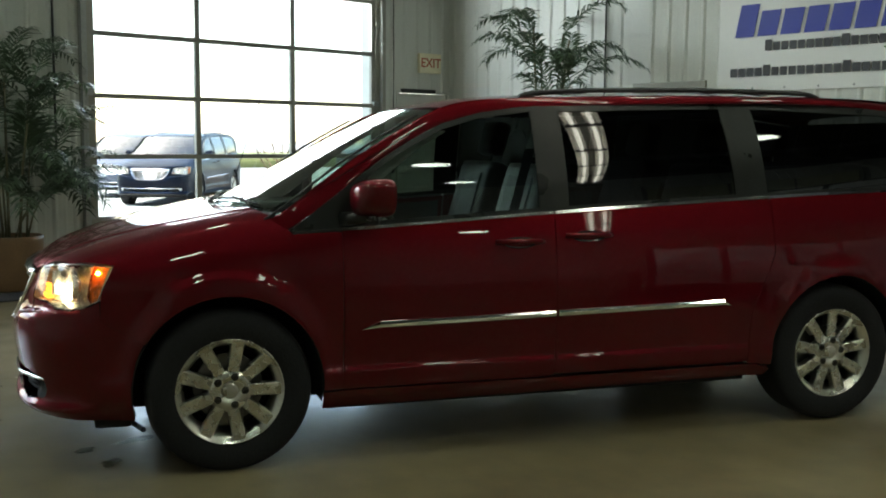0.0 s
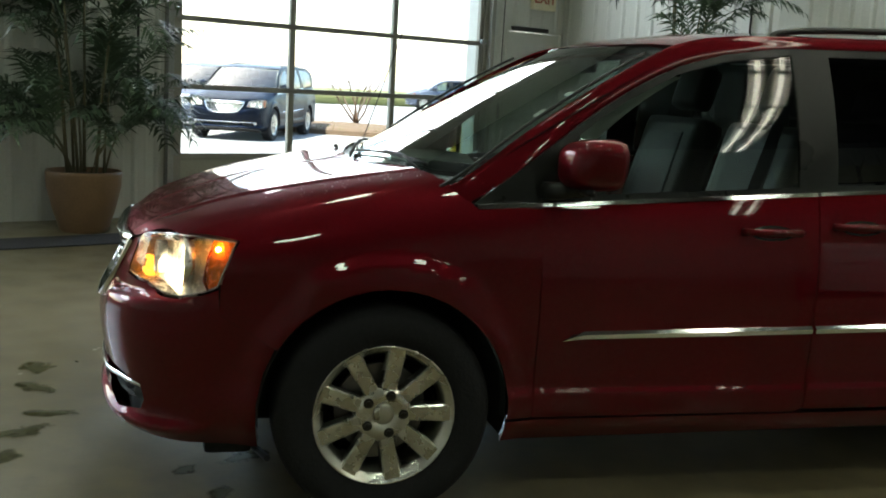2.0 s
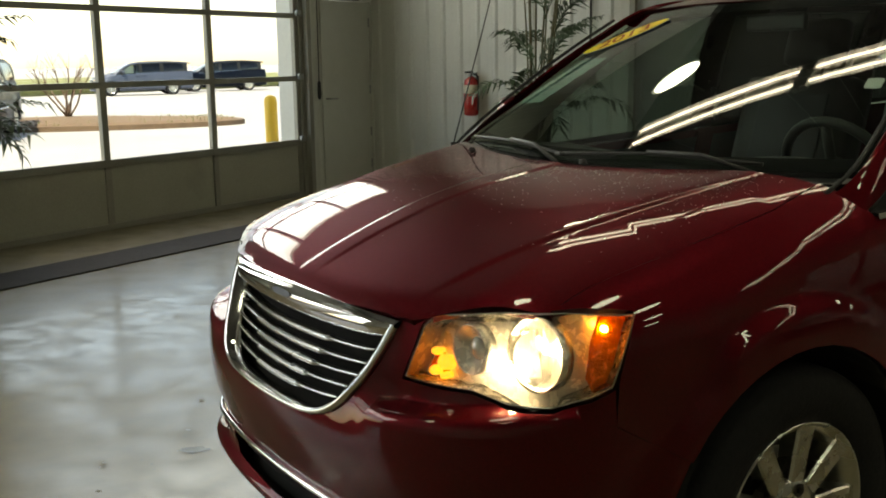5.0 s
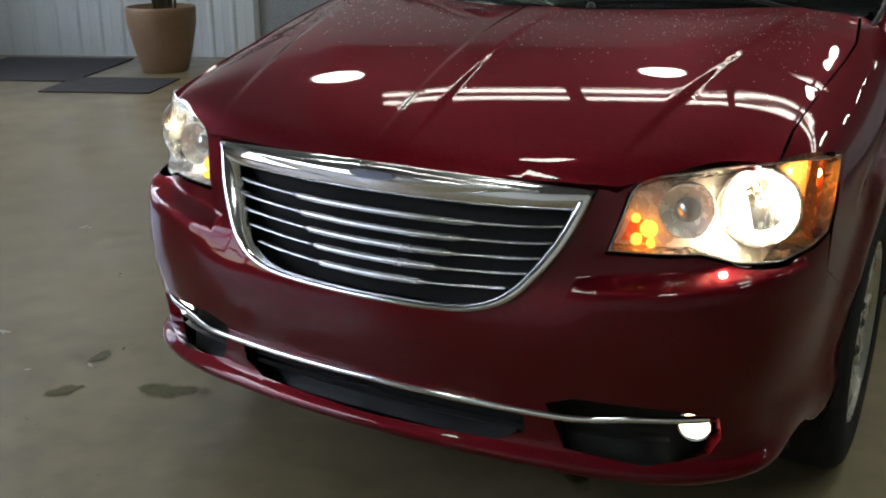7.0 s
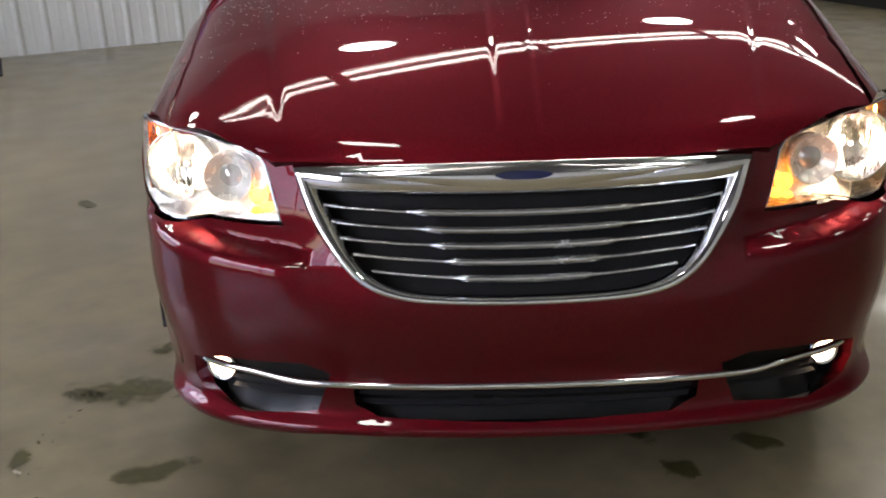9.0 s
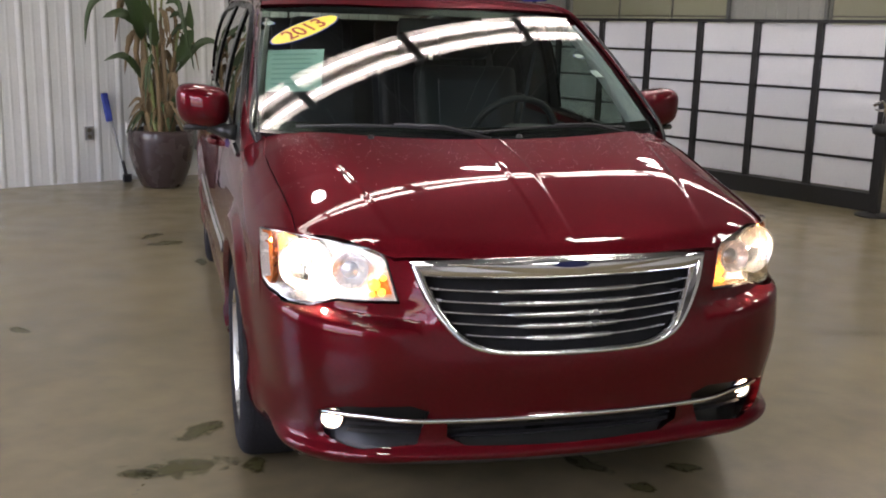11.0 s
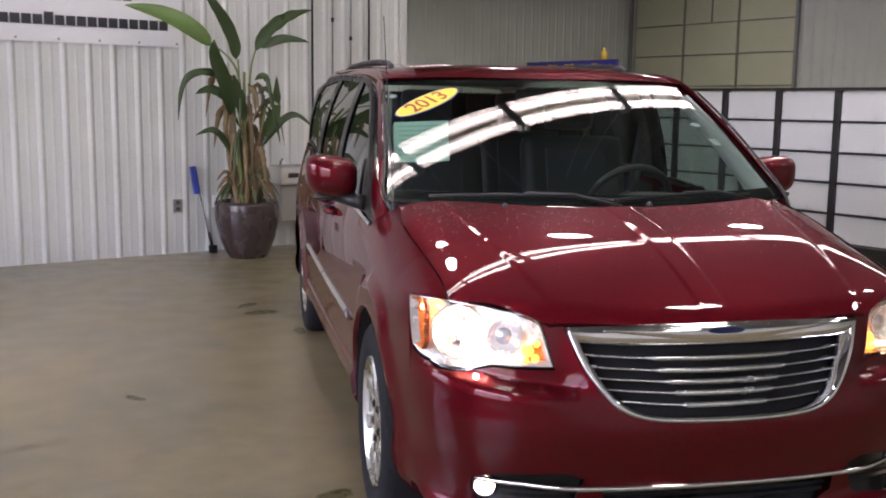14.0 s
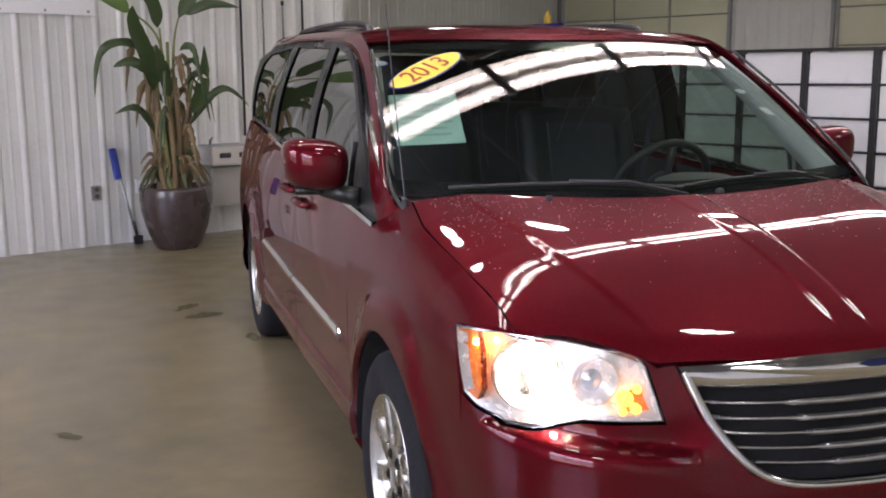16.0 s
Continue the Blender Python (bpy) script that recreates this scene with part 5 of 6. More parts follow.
blade([(7.02, -.58, 1.98), (6.84, -.58, 2.11), (6.58, -.52, 2.24), (6.28, -.45, 2.30)], .088, LEAF_LIGHT)
stalk([(7.30, -.55, 1.3), (7.27, -.57, 1.75), (7.02, -.62, 1.98)], .016, STALK)
blade([(7.25, -.6, 1.86), (7.18, -.66, 2.05), (7.02, -.72, 2.28), (6.86, -.78, 2.43)], .072, LEAF_BIG, ragged=.2)
stalk([(7.33, -.53, 1.2), (7.28, -.57, 1.86)], .016, STALK)
blade([(7.48, -.52, 1.95), (7.60, -.50, 2.12), (7.82, -.52, 2.28), (8.06, -.55, 2.36)], .058, LEAF_BIG, fold=.5, ragged=.35)
stalk([(7.40, -.52, 1.2), (7.43, -.5, 1.7), (7.48, -.52, 1.95)], .015, STALK)
blade([(7.56, -.5, 1.98), (7.75, -.55, 2.07), (8.0, -.62, 2.05)], .045, LEAF_BIG)
blade([(7.18, -.62, 1.35), (7.10, -.68, 1.62), (6.98, -.74, 1.85), (6.96, -.78, 2.02)], .085, LEAF_BIG, ragged=.25)
blade([(7.30, -.66, 1.30), (7.20, -.75, 1.5), (7.12, -.82, 1.72)], .065, LEAF_BIG, ragged=.3)
blade([(7.52, -.6, 1.15), (7.60, -.66, 1.4), (7.60, -.72, 1.72)], .06, LEAF_BIG, ragged=.3)
blade([(7.22, -.6, 1.68), (6.95, -.7, 1.74), (6.70, -.75, 1.66), (6.61, -.78, 1.30)], .035, LEAF_BIG, fold=-.4, ragged=.3)
blade([(7.25, -.6, 1.42), (7.0, -.7, 1.58), (6.80, -.72, 1.54)], .05, LEAF_BIG, fold=-.3, ragged=.3)
blade([(7.52, -.55, 1.05), (7.66, -.6, 1.25), (7.85, -.62, 1.36), (8.07, -.62, 1.20)], .035, LEAF_BIG, fold=-.3, ragged=.3)
blade([(7.22, -.6, .95), (7.08, -.66, 1.15), (6.95, -.7, 1.22), (6.80, -.7, 1.17)], .035, LEAF_BIG, fold=-.3, ragged=.3)
_r = random.Random(21)
for k in range(16):
    a = _r.uniform(-.16, .18)
    stalk([(7.36 + a * .8, -.55 + _r.uniform(-.12, .12), .48), (7.36 + a, -.55 + _r.uniform(-.12, .12), .95), (7.36 + a * 1.2, -.56 + _r.uniform(-.1, .1), _r.uniform(1.25, 1.75))], _r.uniform(.022, .042), STALK if k % 3 == 0 else LEAF_DRY)
for k in range(46):
    az = _r.uniform(0, 6.283)
    o = Vector((7.36 + .1 * math.cos(az), -.55 + .1 * math.sin(az), .5))
    e = o + Vector((math.cos(az) * _r.uniform(.05, .17), math.sin(az) * _r.uniform(.05, .15), _r.uniform(.10, .46)))
    blade([o, o.lerp(e, .6) + Vector((0, 0, .08)), e + Vector((math.cos(az) * .06, math.sin(az) * .06, -.14))], _r.uniform(.012, .030), LEAF_DRY if k % 4 else LEAF_BIG, "dry_leaf", ragged=.6)
for k in range(22):
    az, h = _r.uniform(0, 6.283), _r.uniform(.95, 1.75)
    o = Vector((7.36 + .12 * math.cos(az), -.55 + .12 * math.sin(az), h))
    d = Vector((math.cos(az), math.sin(az) * .8, 0)) * _r.uniform(.10, .26)
    blade([o, o + d * .6 + Vector((0, 0, _r.uniform(.02, .14))), o + d + Vector((0, 0, -.04)), o + d * 1.25 + Vector((0, 0, -_r.uniform(.16, .36)))], _r.uniform(.014, .036), LEAF_DRY if k % 3 else LEAF_BIG, "hanging_leaf", fold=-.5, ragged=.7)
part("flower_spathe", tube([(.20, -.1, 1.42), (.24, -.12, 1.47), (.30, -.12, 1.44)], .03, 8, taper=.2), surface("pale_flower", (.7, .68, .58), .6), bp, smooth=True)

# black framed partition with white panels
PT_FRAME = surface("black_frame", (.014, .014, .014), .45, vary=.2)
PT_PANEL = surface("white_acrylic_panel", (.66, .67, .68), .3, vary=.06, scale=1.2, per_object=.2)
pt = thing("partition_screen", ROOM, "black-framed partition screen filled with white panels", "partition")
POSTS = [-4.965 + .68 * k for k in range(8)]
ROWS = [.165, .452, .755, 1.052, 1.355, 1.655]
for y in POSTS:
    part("post", box((12.17, y - .032, 0), (12.25, y + .032, 1.675), .004), PT_FRAME, pt)
for z in ROWS[1:-1]:
    part("cross_bar", box((12.185, POSTS[0], z - .011), (12.235, POSTS[-1], z + .011), .002), PT_FRAME, pt)
part("top_bar", box((12.165, POSTS[0] - .03, 1.655), (12.255, POSTS[-1] + .03, 1.685), .003), PT_FRAME, pt)
part("base_board", box((12.12, POSTS[0] - .03, 0), (12.27, POSTS[-1] + .03, .165), .006), PT_FRAME, pt)
_pm = None
for y in POSTS[:-1]:
    for z0, z1 in zip(ROWS, ROWS[1:]):
        if _pm is None:
            o = part("panel", box((12.205, 0, 0), (12.222, .612, .276), .003), PT_PANEL, pt)
            _pm = o.data
        else:
            o = shared("panel", _pm, pt)
        o.matrix_basis = pose(0, y + .034, z0 + .012)
st = thing("hose_stand", ROOM @ pose(11.95, -5.12, 0), "black post with a chrome bracket beside the partition", "stand")
part("post", box((-.04, -.04, .02), (.04, .04, .70), .008), PT_FRAME, st)
part("foot", turned([(.16, 0), (.16, .015), (.05, .03)], 28), PT_FRAME, st)
part("cap", turned([(.05, .70), (.085, .72), (.095, .76), (.07, .80), (0, .81)], 24), PT_FRAME, st, smooth=True)
part("bracket", tube([(0, 0, .80), (0, 0, .95), (-.06, 0, 1.0), (-.10, .06, .96)], .014, 8), CHROME, st, smooth=True)
part("bracket_arm", tube([(0, -.09, .92), (0, .09, .92)], .011, 8), CHROME, st, smooth=True)

# blue sign behind the partition
sg_ = thing("display_sign", ROOM @ pose(12.75, .86, 0), "long blue sign board with yellow lettering on two posts", "sign")
SIGN_BLUE = surface("sign_blue", (.035, .035, .26), .4, vary=.12)
SIGN_GOLD = surface("sign_yellow", (.70, .46, .05), .4, vary=.15)
part("board", box((-.03, -.90, 1.90), (.03, .85, 2.075), .006), SIGN_BLUE, sg_)
for y in (-.7, .65):
    part("post", box((-.02, y - .02, 0), (.02, y + .02, 1.90)), PT_FRAME, sg_)
_r = random.Random(4)
y = -.84
while y < .8:
    w = _r.uniform(.05, .10)
    part("letter_bar", box((-.036, y, 1.935), (-.030, y + w, 2.015 + _r.uniform(-.01, .02))), SIGN_GOLD, sg_)
    y += w + .03
part("bottle", turned([(.045, 2.075), (.045, 2.16), (.02, 2.19), (.02, 2.23), (0, 2.232)], 18, m=Matrix.Translation((0, -.66, 0))), SIGN_GOLD, sg_, smooth=True)

# banner on the back wall: plain bars in place of the lettering
bn = thing("wall_banner", ROOM @ pose(4.31, -.028, 1.975), "white vinyl banner with blue and black lettering on the wall", "banner")
VINYL = surface("white_vinyl", (.78, .78, .77), .4, vary=.04, scale=2, bump=.12, bump_scale=3)
vb_ = bmesh.new()
strip([[Vector((x, .004 * math.sin(x * 5 + z * 2), z)) for x in np.linspace(0, 2.65, 34)] for z in np.linspace(0, 1.12, 12)], bm=vb_)
part("sheet", vb_, VINYL, bn, smooth=True)
BN_BLUE = surface("banner_blue", (.03, .045, .36), .45, vary=.06)
BN_BLACK = surface("banner_black", (.03, .03, .035), .45, vary=.1)


def bars(x0, x1, z0, z1, n, slant, mat, name, tall=()):
    """Solid bars the size of the letters of one line."""
    w = (x1 - x0) / n
    for k in range(n):
        a, hi = x0 + k * w, z1 + (.3 * (z1 - z0) if k in tall else 0)
        b = bmesh.new()
        up_ = slant * (hi - z0)
        f = [Vector((a, -.012, z0)), Vector((a + w * .84, -.012, z0)), Vector((a + w * .84 + up_, -.012, hi)), Vector((a + up_, -.012, hi))]
        g_ = [v + Vector((0, .004, 0)) for v in f]
        strip([f, g_], closed=True, bm=b)
        vs = list(b.verts)
        b.faces.new(vs[:4])
        part(name, b, mat, bn)


bars(.20, 2.50, .55, .80, 9, .2, BN_BLUE, "headline_bar", tall=(0,))
bars(.55, 2.18, .40, .485, 18, 0, BN_BLACK, "subtitle_bar", tall=(0, 9, 14))
bars(.16, 2.52, .15, .235, 25, 0, BN_BLACK, "address_bar", tall=(4, 13))
for k in range(4):
    part("star", turned([(.03, 0), (.03, .004)], 5, m=pose(.6 + .22 * k, -.012, 1.0, 90, 0, 0)), BN_BLUE, bn)
for x in np.linspace(.06, 2.59, 8):
    for z in (.03, 1.09):
        part("grommet", turned([(.012, 0), (.012, .004), (.006, .005)], 12, m=pose(x, -.006, z, 90, 0, 0)), STEEL, bn)

# exit sign
ex = thing("exit_sign", ROOM @ pose(.03, -.41, 2.48), "white exit sign box with red letters above the door", "sign")
part("housing", box((0, -.185, -.13), (.06, .185, .13), .01), surface("exit_housing", (.78, .73, .52), .5), ex)
words("lettering", "EXIT", .17, surface("exit_red", (.42, .10, .05), .5), ex, pose(.062, 0, 0, 90, 0, 90), .001, .003, "red letters")

# extinguisher
fx = thing("fire_extinguisher", ROOM @ pose(1.41, -.11, .82), "red fire extinguisher with a pale label hung on the wall", "fire extinguisher")
RED_ENAMEL = surface("red_enamel", (.42, .02, .02), .25, vary=.12, coat=.5)
part("cylinder", turned([(.05, 0), (.075, .01), (.08, .03), (.08, .33), (.07, .38), (.035, .41), (.025, .42)], 28), RED_ENAMEL, fx, smooth=True)
part("label_band", turned([(.0812, .24), (.0812, .33)], 28), surface("extinguisher_label", (.62, .55, .42), .5), fx)
part("valve", turned([(.025, .42), (.03, .44), (.02, .48), (0, .485)], 16), STEEL, fx, smooth=True)
part("lever", box((-.012, -.11, .455), (.012, .03, .475), .004), BLACK, fx)
part("hose", tube([(0, .03, .45), (.07, .03, .42), (.09, .0, .30), (.088, 0, .10), (.085, 0, .06)], .010, 8), BLACK, fx, smooth=True)
part("wall_hook", box((-.02, .06, .38), (.02, .105, .46), .004), STEEL, fx)

# small wall fittings
for nm, x, z, lb, mt in (("wall_socket", 6.875, .468, "brown double socket outlet on the ribbed wall", surface("brown_outlet", (.10, .085, .06), .5)), ("switch_plate", 2.79, 1.21, "dark switch plate on the wall beside the door", surface("dark_switch", (.06, .06, .055), .5))):
    so = thing(nm, ROOM @ pose(x, -.024, z), lb, "socket")
    part("plate", box((-.04, -.006, -.062), (.04, .02, .062), .005), STEEL if nm == "wall_socket" else mt, so)
    for dz in (-.03, .03):
        part("outlet", turned([(.020, 0), (.020, .006), (.016, .007)], 16, m=pose(0, -.006, dz, 90, 0, 0)), mt, so)
cd = thing("wall_conduit", ROOM, "thin dark conduit running up the ribbed wall", "conduit")
for x in (8.35, 9.03):
    part("pipe", tube([(x, -.035, .9 if x < 8.5 else 1.2), (x, -.035, 4.9)], .012, 8), BLACK, cd, smooth=True)
for x, z in ((8.59, 2.33), (8.81, 2.15)):
    part("pipe", tube([(x, -.03, 1.0), (x, -.03, 4.9)], .010, 8), STEEL, cd, smooth=True)
    part("coupling", tube([(x, -.03, z - .02), (x, -.03, z + .02)], .016, 8), BLACK, cd, smooth=True)
part("pipe", tube([(.035, -5.42, .95), (.035, -5.42, 4.9)], .012, 8), BLACK, cd, smooth=True)
part("pipe", tube([(2.78, -.035, 1.28), (2.78, -.035, 4.9)], .010, 8), BLACK, cd, smooth=True)
for z in (1.02, 1.22, 1.36):
    part("clamp", box((.02, -5.52, z - .012), (.05, -5.34 if z < 1.3 else -5.40, z + .012), .003), BLACK, cd)
cw = thing("pull_chain", ROOM @ pose(.05, -1.02, 0), "dark pull cord hanging beside the garage door", "cord")
part("cord", tube([(0, 0, 1.2), (.0, .01, 2.4), (0, 0, 3.9)], .006, 6), BLACK, cw)
part("grip", turned([(.012, 1.02), (.022, 1.06), (.018, 1.2), (.006, 1.22)], 12), BLACK, cw, smooth=True)

# squeegee leaning on the wall
br_ = thing("snow_brush", ROOM @ pose(7.05, -.06, 0), "blue and silver long-handled snow brush leaning on the wall", "brush")
part("handle", tube([(.10, -.06, .17), (.02, -.02, .60)], .010, 8), STEEL, br_, smooth=True)
part("grip", tube([(.125, -.07, .07), (.10, -.06, .20)], .016, 10), BLACK, br_, smooth=True)
part("scraper", box((.09, -.10, .0), (.17, -.06, .075), .008), BLACK, br_)
hbm = bmesh.new()
add_box(hbm, (-.03, -.025, .0), (.03, .02, .27), .012, pose(.005, -.015, .58, 0, -9, 0))
part("brush_head", hbm, surface("blue_bristle", (.035, .06, .30), .7, vary=.3, bump=.8, bump_scale=90), br_)

# drinking fountain
df = thing("drinking_fountain", ROOM @ pose(8.05, 0, 0), "pale wall-mounted drinking fountain with two dark push bars", "drinking fountain")
BEIGE = surface("beige_enamel", (.52, .50, .45), .4, vary=.06)
part("basin", box((-.23, -.36, .66), (.23, -.03, .83), .025), BEIGE, df, smooth=False)
part("lower_housing", box((-.20, -.28, .28), (.20, -.03, .66), .02), surface("grey_enamel", (.34, .33, .30), .45, vary=.06), df)
part("basin_top", box((-.21, -.34, .825), (.21, -.05, .842), .008), STEEL, df)
for x in (-.10, .10):
    part("push_bar", box((x - .055, -.375, .73), (x + .055, -.355, .775), .006), BLACK, df)
part("spout", tube([(-.12, -.12, .84), (-.12, -.13, .89), (-.12, -.17, .905)], .012, 8), CHROME, df, smooth=True)
wc = thing("paper_tag", ROOM @ pose(7.25, -.03, .50), "small white box on the wall behind the pot", "box")
part("case", box((-.025, -.025, -.06), (.025, .005, .06), .006), VINYL, wc)

# unit heater in the recess
uh = thing("unit_heater", ROOM @ pose(17.5, 6.3, 3.75), "grey ceiling-hung unit heater with dark louvres", "heater")
part("case", box((-.45, -.35, 0), (.45, .35, .75), .02), STEEL, uh)
for k in range(6):
    part("louvre", box((-.38, -.372, .10 + k * .10), (.38, -.345, .16 + k * .10), .004), BLACK, uh)
for x in (-.38, .38):
    part("hanger", tube([(x, 0, .75), (x, 0, 1.62)], .010, 6), STEEL, uh)
part("gas_pipe", tube([(.5, 0, .1), (.52, .3, .1), (.52, .42, .1), (.52, .42, 1.6)], .014, 8), BLACK, uh)

# rubber mats and runner
for nm, lo, hi, lb in (("floor_runner", (.93, -11.0), (1.40, -1.62), "long black rubber runner in front of the garage door"), ("floor_mat", (.80, -1.55), (2.05, -.22), "dark ribbed mat by the exit door"), ("floor_mat", (2.0, -2.05), (2.9, -1.35), "dark worn mat on the concrete"), ("door_mat", (3.12, -.92), (4.58, -.12), "grey-brown mat in front of the glazed door")):
    o = part(nm, box((lo[0], lo[1], 0.001), (hi[0], hi[1], .012), .004), MAT_RUBBER, None)
    o.matrix_world = ROOM
    tagged(o, lb, "mat")

# wet patches on the concrete
WET = surface("damp_stain", (.080, .074, .018), .3, vary=.35, scale=6, coat=.2)
_n, _l = WET.node_tree.nodes, WET.node_tree.links
_tc, _off, _len, _nz, _add, _fade = (_n.new(k) for k in ("ShaderNodeTexCoord", "ShaderNodeVectorMath", "ShaderNodeVectorMath", "ShaderNodeTexNoise", "ShaderNodeMath", "ShaderNodeMapRange"))
_off.operation, _off.inputs[1].default_value, _off.inputs[2].default_value = "MULTIPLY_ADD", (1, 1, 0), (-.5, -.5, 0)
_len.operation, _add.operation, _add.inputs[1].default_value = "LENGTH", "MULTIPLY_ADD", .9
_nz.inputs["Scale"].default_value, _nz.inputs["Detail"].default_value = 13, 6
_fade.interpolation_type = "SMOOTHSTEP"
_fade.inputs["From Min"].default_value, _fade.inputs["From Max"].default_value, _fade.inputs["To Min"].default_value, _fade.inputs["To Max"].default_value = .66, .86, .70, 0
_l.new(_tc.outputs["Generated"], _off.inputs[0]), _l.new(_off.outputs[0], _len.inputs[0]), _l.new(_tc.outputs["Object"], _nz.inputs["Vector"])
_l.new(_nz.outputs["Fac"], _add.inputs[0]), _l.new(_len.outputs["Value"], _add.inputs[2]), _l.new(_add.outputs[0], _fade.inputs["Value"])
_l.new(_fade.outputs[0], _n["Principled BSDF"].inputs["Alpha"])


def puddle(x, y, a, b, turn, seed):
    rng = random.Random(seed)
    ph = [rng.uniform(0, 6.283) for _ in range(4)]
    bm = bmesh.new()
    ring = []
    for k in range(96):
        t = 2 * math.pi * k / 96
        r = 1 + .18 * math.sin(2 * t + ph[0]) + .14 * math.sin(3 * t + ph[1]) + .09 * math.sin(5 * t + ph[2]) + .08 * math.sin(9 * t + ph[3]) + .05 * math.sin(17 * t + ph[1])
        ring.append(bm.verts.new((a * r * math.cos(t), b * r * math.sin(t), 0)))
    bm.faces.new(ring)
    o = part("water_stain", bm, WET, None)
    o.matrix_world = pose(x, y, .0025, 0, 0, turn)
    return tagged(o, "thin damp olive stain on the concrete floor", "stain", "water stains")


for k, (x, y, a, b) in enumerate(((-1.09, -.14, .20, .11), (-1.02, .19, .15, .07), (-.84, -.17, .07, .07), (.29, -.40, .12, .07), (.62, -.49, .08, .05), (-.95, -1.30, .14, .08), (-.63, -1.26, .13, .08), (-.27, -1.16, .12, .07), (-.06, -1.22, .14, .08),
                                  (.20, -1.25, .10, .07), (-1.14, 3.66, .15, .09), (-1.25, 3.93, .13, .07), (-.93, 3.06, .10, .06), (-1.85, 1.66, .08, .05), (-1.24, -.16, .08, .05), (-.93, -.57, .12, .07), (-1.21, -.73, .07, .05), (-1.30, -.50, .05, .04), (.40, -.62, .07, .05))):
    puddle(x, y, a, b, 37 * k, k + 1)

# dried drips and scuffed flecks along the tyre track
def flecks(name, spots, size, material, label, seed):
    rng = random.Random(seed)
    bm = bmesh.new()
    for x, y in spots:
        for _ in range(rng.randint(1, 3)):
            cx, cy, a, b, w = x + rng.uniform(-.03, .03), y + rng.uniform(-.03, .03), size * rng.uniform(.5, 1.2), size * rng.uniform(.3, .7), rng.uniform(0, 3.1)
            ring = []
            for k in range(14):
                t, r = 2 * math.pi * k / 14, rng.uniform(.75, 1.2)
                u, v = a * r * math.cos(t), b * r * math.sin(t)
                ring.append(bm.verts.new((cx + u * math.cos(w) - v * math.sin(w), cy + u * math.sin(w) + v * math.cos(w), .0022)))
            bm.faces.new(ring)
    return tagged(part(name, bm, material, None), label, "stain", "", "stuff")


flecks("floor_drips", ((-1.26, -.41), (-1.37, -.51), (-1.30, -.48), (-1.38, -.55), (-1.24, -.31), (-1.22, -.23), (-1.25, -.57), (-1.38, -.68), (-1.66, -.52), (-1.81, .10), (-1.13, -.92), (-1.20, -.92), (-1.04, -1.14), (-.77, -1.01)), .010, surface("dried_drip", (.12, .098, .05), .3, vary=.3, scale=30), "small dark dried drips on the concrete floor", 5)
flecks("floor_scuffs", ((-1.75, -.52), (-1.44, -.70), (-1.30, -.57), (-1.25, -1.04), (-.86, -1.35), (-2.40, .45)), .014, surface("pale_scuff", (.42, .38, .30), .5, vary=.2, scale=40), "pale scuffed flecks on the concrete floor", 6)

# stickers on the windscreen
def on_screen(x, t, lift=.004):
    n = normal_at(screen, x, t)
    return screen(x, t) + n * lift, n


STK_YELLOW = surface("sticker_yellow", (.85, .62, .02), .4, vary=.03)
STK_BLUE = surface("sticker_border", (.03, .06, .30), .4)
p, n = on_screen(-.600, .752)
ex_, _ = on_screen(-.452, .888)
ax = (ex_ - p).normalized()
m_st = Matrix.Translation(p) @ Matrix((ax, n.cross(ax), n)).transposed().to_4x4()
stk = thing("year_sticker", m_st, "yellow oval year sticker on the windscreen", "sticker")
for nm, a, b, z, mt in (("border", .178, .060, .000, STK_BLUE), ("oval", .172, .055, .0015, STK_YELLOW)):
    bm = bmesh.new()
    bm.faces.new([bm.verts.new((a * math.cos(t), b * math.sin(t), z)) for t in (2 * math.pi * k / 48 for k in range(48))])
    part(nm, bm, mt, stk)
words("numerals", "2013", .105, surface("sticker_red", (.34, .05, .01), .6), stk, pose(0, 0, .0022), .0004, .001)
pp = thing("window_sheet", pose(0, 0, 0), "pale green paper form taped inside the windscreen", "paper")
PAPER = surface("green_paper", (.30, .46, .42), .7, vary=.05)
sheet_at = lambda u, v, lift: on_screen(-.755 + .008 * v + u * (.207 + .021 * v), .262 + .325 * v + .026 * u, lift)[0]
part("sheet", strip([[sheet_at(u, v, -.008) for u in np.linspace(0, 1, 6)] for v in np.linspace(0, 1, 6)]), PAPER, pp)
for t in np.linspace(.15, .85, 7):
    part("print_bar", strip([[sheet_at(u, tt, -.0065) for u in np.linspace(.1, .84 + .08 * math.sin(t * 40), 4)] for tt in (t, t + .035)]), surface("print_grey", (.20, .32, .30), .7), pp)
for x, t, w, h, box_like in ((.649, .585, .030, .019, False), (.673, .435, .022, .026, True), (-.765, .82, .03, .02, False)):
    p, n = on_screen(x, t, -.006)
    q = thing("window_decal", disc_frame(p, n), "small white label inside the windscreen" if box_like else "small oval decal with a blue rim on the windscreen", "sticker", "window decals")
    for nm, grow, z, mt in (("rim", 1.0, 0, VINYL if box_like else STK_BLUE), ("face", .86, .001, VINYL)):
        bm = bmesh.new()
        corner = 3.0 if box_like else 1.0
        bm.faces.new([bm.verts.new((w * grow * math.copysign(abs(math.cos(k)) ** (1 / corner), math.cos(k)), h * grow * math.copysign(abs(math.sin(k)) ** (1 / corner), math.sin(k)), z)) for k in np.linspace(.01, 2 * math.pi + .01, 33)[:-1]])
        part(nm, bm, mt, q)

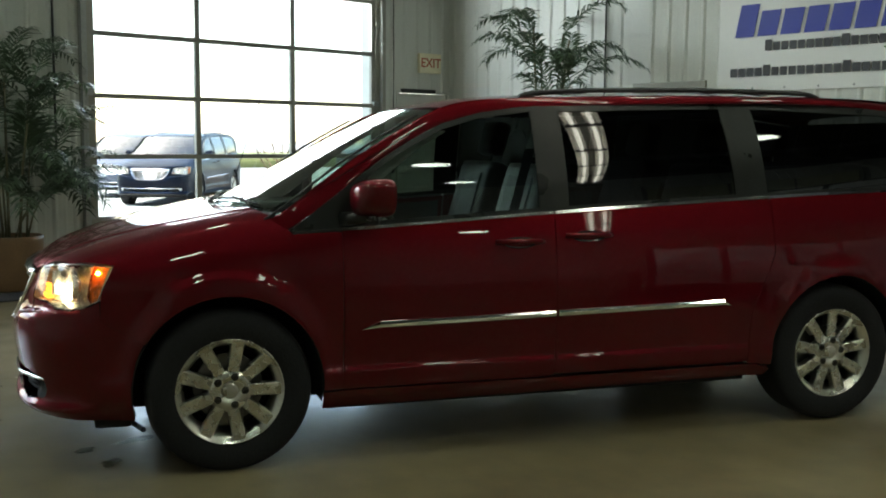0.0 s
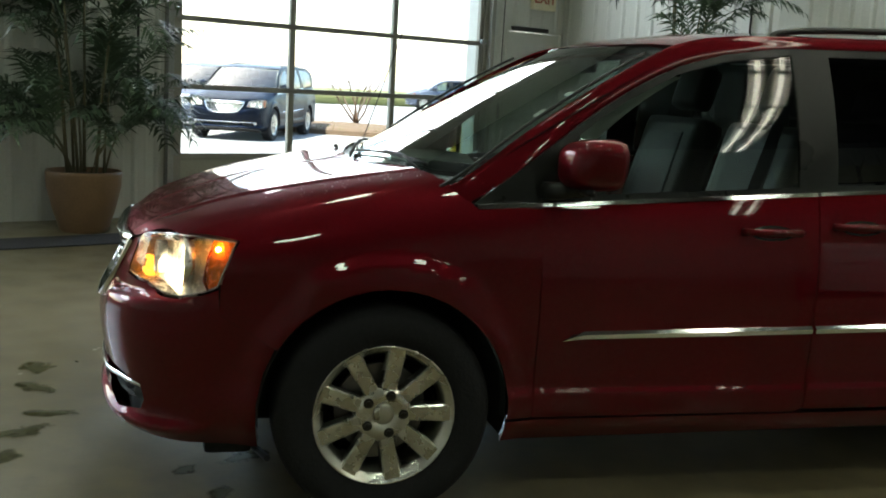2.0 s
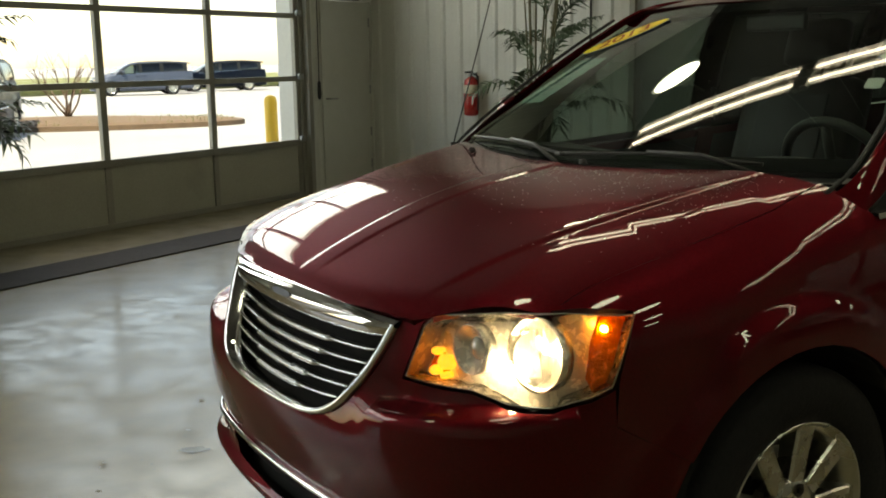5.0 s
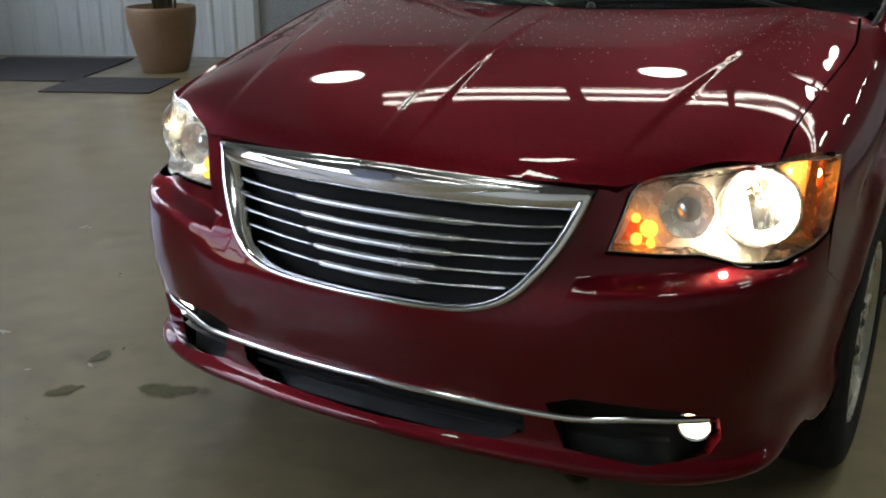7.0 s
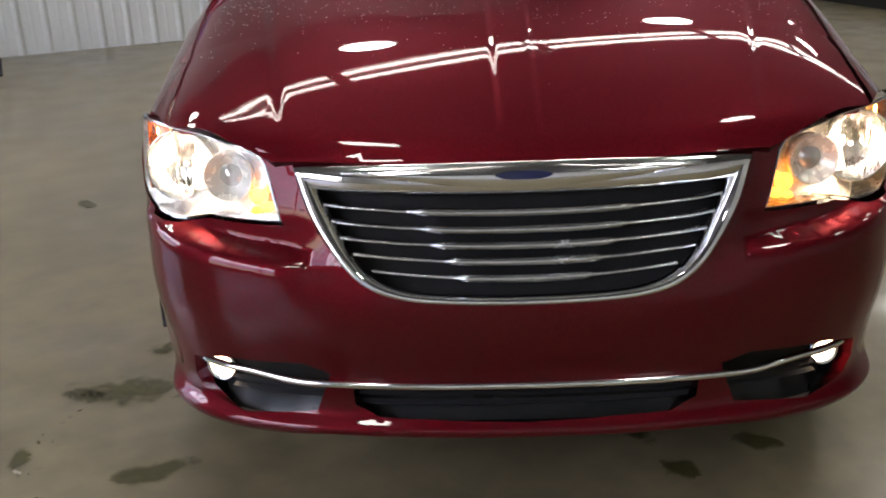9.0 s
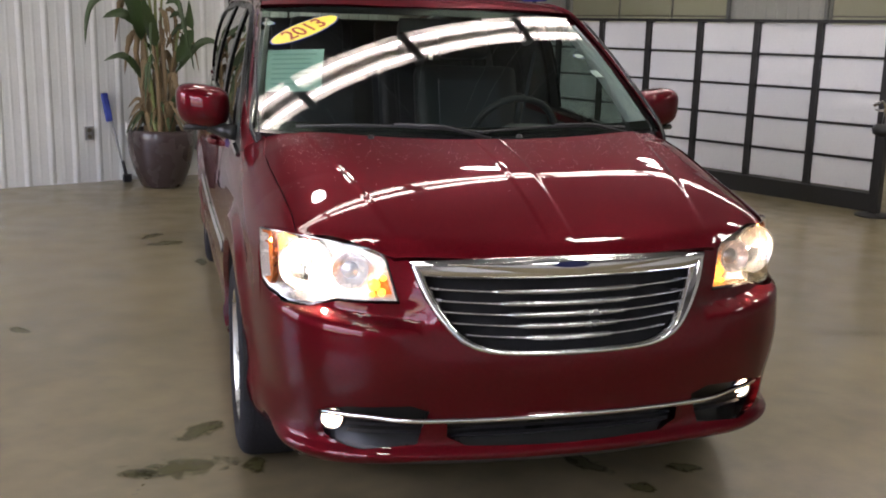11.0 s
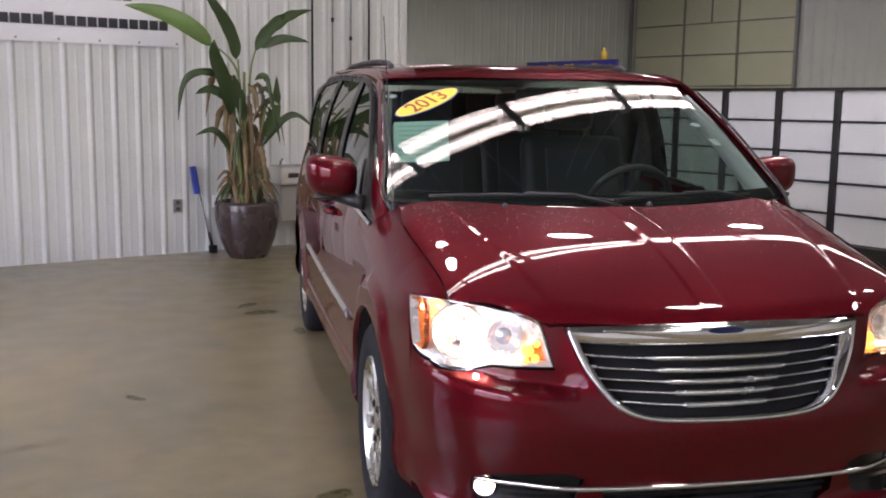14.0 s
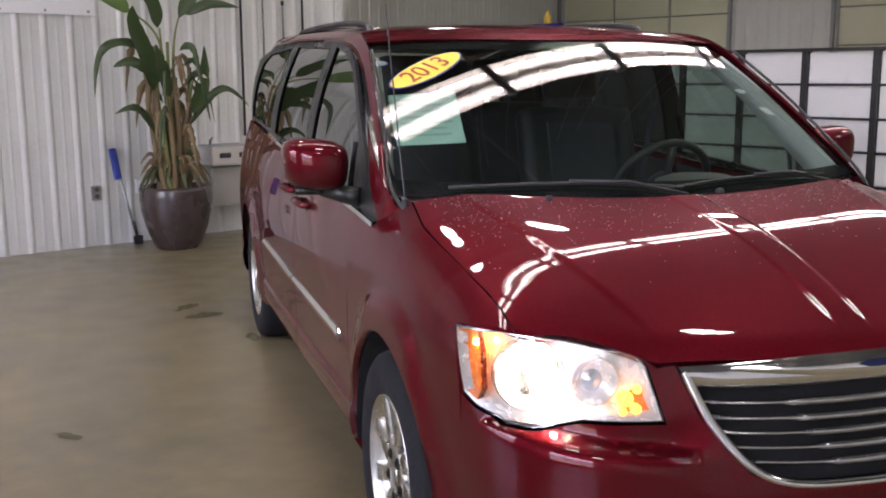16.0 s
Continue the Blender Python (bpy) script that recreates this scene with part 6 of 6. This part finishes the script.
# ---- outside ----
ASPHALT = surface("bleached_asphalt", (.30, .295, .285), .85, vary=.18, scale=.4, fine=30, bump=.3, bump_scale=40, stain=.3, stain_col=(.42, .41, .40), stain_scale=.25, stain_at=.5)
GRASS = surface("winter_grass", (.16, .17, .06), .9, vary=.4, scale=3, fine=40, bump=.8, bump_scale=60)
MULCH = surface("brown_mulch", (.13, .085, .05), .95, vary=.4, scale=8, bump=.9, bump_scale=50)
g = bmesh.new()
add_box(g, (-1500, -1500, -.30), (1500, 1500, -.06))
structure("ground", g, ASPHALT)
ap = structure("pavement_apron", box((-4.5, -9, -.056), (-.31, 4, -.015), .01), surface("concrete_apron", (.42, .41, .39), .8, vary=.12, scale=.7))
ib = bmesh.new()
turned([(3.6, -.06), (3.6, .06), (3.3, .11), (1.5, .18), (0, .22)], 36, ib)
isl = part("planting_island", ib, MULCH, None)
isl.matrix_world = ROOM @ pose(-14.6, 6.2, 0, 0, 0, 40) @ Matrix.Diagonal((1.25, .5, 1, 1))
tagged(isl, "raised island of brown mulch in the car park", "", "", "structure")
gb = bmesh.new()
random.seed(11)
for k in range(900):
    a, r = random.uniform(0, 6.283), random.uniform(2.4, 3.5)
    x, y = r * math.cos(a) * 1.25, r * math.sin(a) * .5
    h = random.uniform(.05, .16)
    q = Vector((x, y, .06))
    d = Vector((random.uniform(-.05, .05), random.uniform(-.05, .05), h))
    w = Vector((random.uniform(-.02, .02), random.uniform(-.02, .02), 0))
    vs = [gb.verts.new(p) for p in (q - w, q + w, q + d)]
    gb.faces.new(vs)
gr = part("grass", gb, GRASS, None)
gr.matrix_world = ROOM @ pose(-14.6, 6.2, 0, 0, 0, 40)
tagged(gr, "short tufts of pale grass round the island", "", "", "stuff")
vb = structure("ground_verge", box((-70, -60, -.06), (-40, 90, .5), .2), GRASS)


def build_shrub():
    random.seed(5)
    sh = thing("shrub", ROOM @ pose(-14.4, 6.3, .2), "bare branching shrub on the mulch island", "shrub")
    br, tw = bmesh.new(), bmesh.new()
    for k in range(7):
        a = random.uniform(0, 6.283)
        p, d = Vector((random.uniform(-.1, .1), random.uniform(-.1, .1), 0)), Vector((math.cos(a) * .7, math.sin(a) * .7, 1)).normalized()
        pts = [p.copy()]
        for i in range(6):
            d = (d + Vector((random.uniform(-.25, .25), random.uniform(-.25, .25), random.uniform(-.1, .2)))).normalized()
            p = p + d * random.uniform(.16, .26)
            pts.append(p.copy())
            if i > 1:
                for _ in range(3):
                    e = (d + Vector((random.uniform(-.9, .9), random.uniform(-.9, .9), random.uniform(-.2, .5)))).normalized()
                    tube([p, p + e * .2, p + e * .42 + Vector((0, 0, .05))], .007, 4, tw, taper=.4)
        tube(pts, .03, 6, br, taper=.3)
    BARK = surface("shrub_bark", (.13, .08, .05), .9, vary=.3)
    part("branches", br, BARK, sh, smooth=True)
    part("twigs", tw, BARK, sh)


build_shrub()
bol = thing("bollard", ROOM @ pose(-.56, -1.14, 0), "yellow painted steel bollard beside the garage opening", "bollard")
part("post", turned([(.07, -.1), (.07, 1.0), (.06, 1.045), (.03, 1.065), (0, 1.07)], 24), surface("yellow_paint", (.75, .47, .04), .5, vary=.12), bol, smooth=True)
part("base_collar", turned([(.11, -.06), (.11, -.03), (.072, -.02)], 24), STEEL, bol)

NAVY = car_paint("navy_paint", (.0035, .006, .014), (.002, .0035, .008), .3, (.8, .9, 1, 1))
SILVER = car_paint("silver_blue_paint", (.10, .12, .16), (.07, .08, .11), .3, (.9, .95, 1, 1))
LAMP_OFF = surface("unlit_lamp", (.7, .7, .7), .15, .3)


def parked(m, paint, label):
    o = copy_thing(van, m)
    tagged(o, label, "car", "parked cars")
    for c in list(o.children_recursive):
        if c.type == "LIGHT":
            bpy.data.objects.remove(c)
        elif c.type == "MESH" and c.material_slots:
            s = c.material_slots[0]
            if s.material == PAINT:
                s.link, s.material = "OBJECT", paint
            elif "glow" in s.material.name:
                s.link, s.material = "OBJECT", LAMP_OFF
    return o


for x, y, ang, paint, label in ((-11.7, 1.35, 136, NAVY, "dark navy minivan parked outside facing the building"), (-15.5, 1.9, 137, SILVER, "blue-grey car parked in the row outside"),
                                (-36, 24.5, 60, SILVER, "silver vehicle parked far across the lot"), (-37, 31, 60, NAVY, "dark vehicle parked far across the lot")):
    parked(ROOM @ pose(x, y, -.06, 0, 0, ang - 90), paint, label)
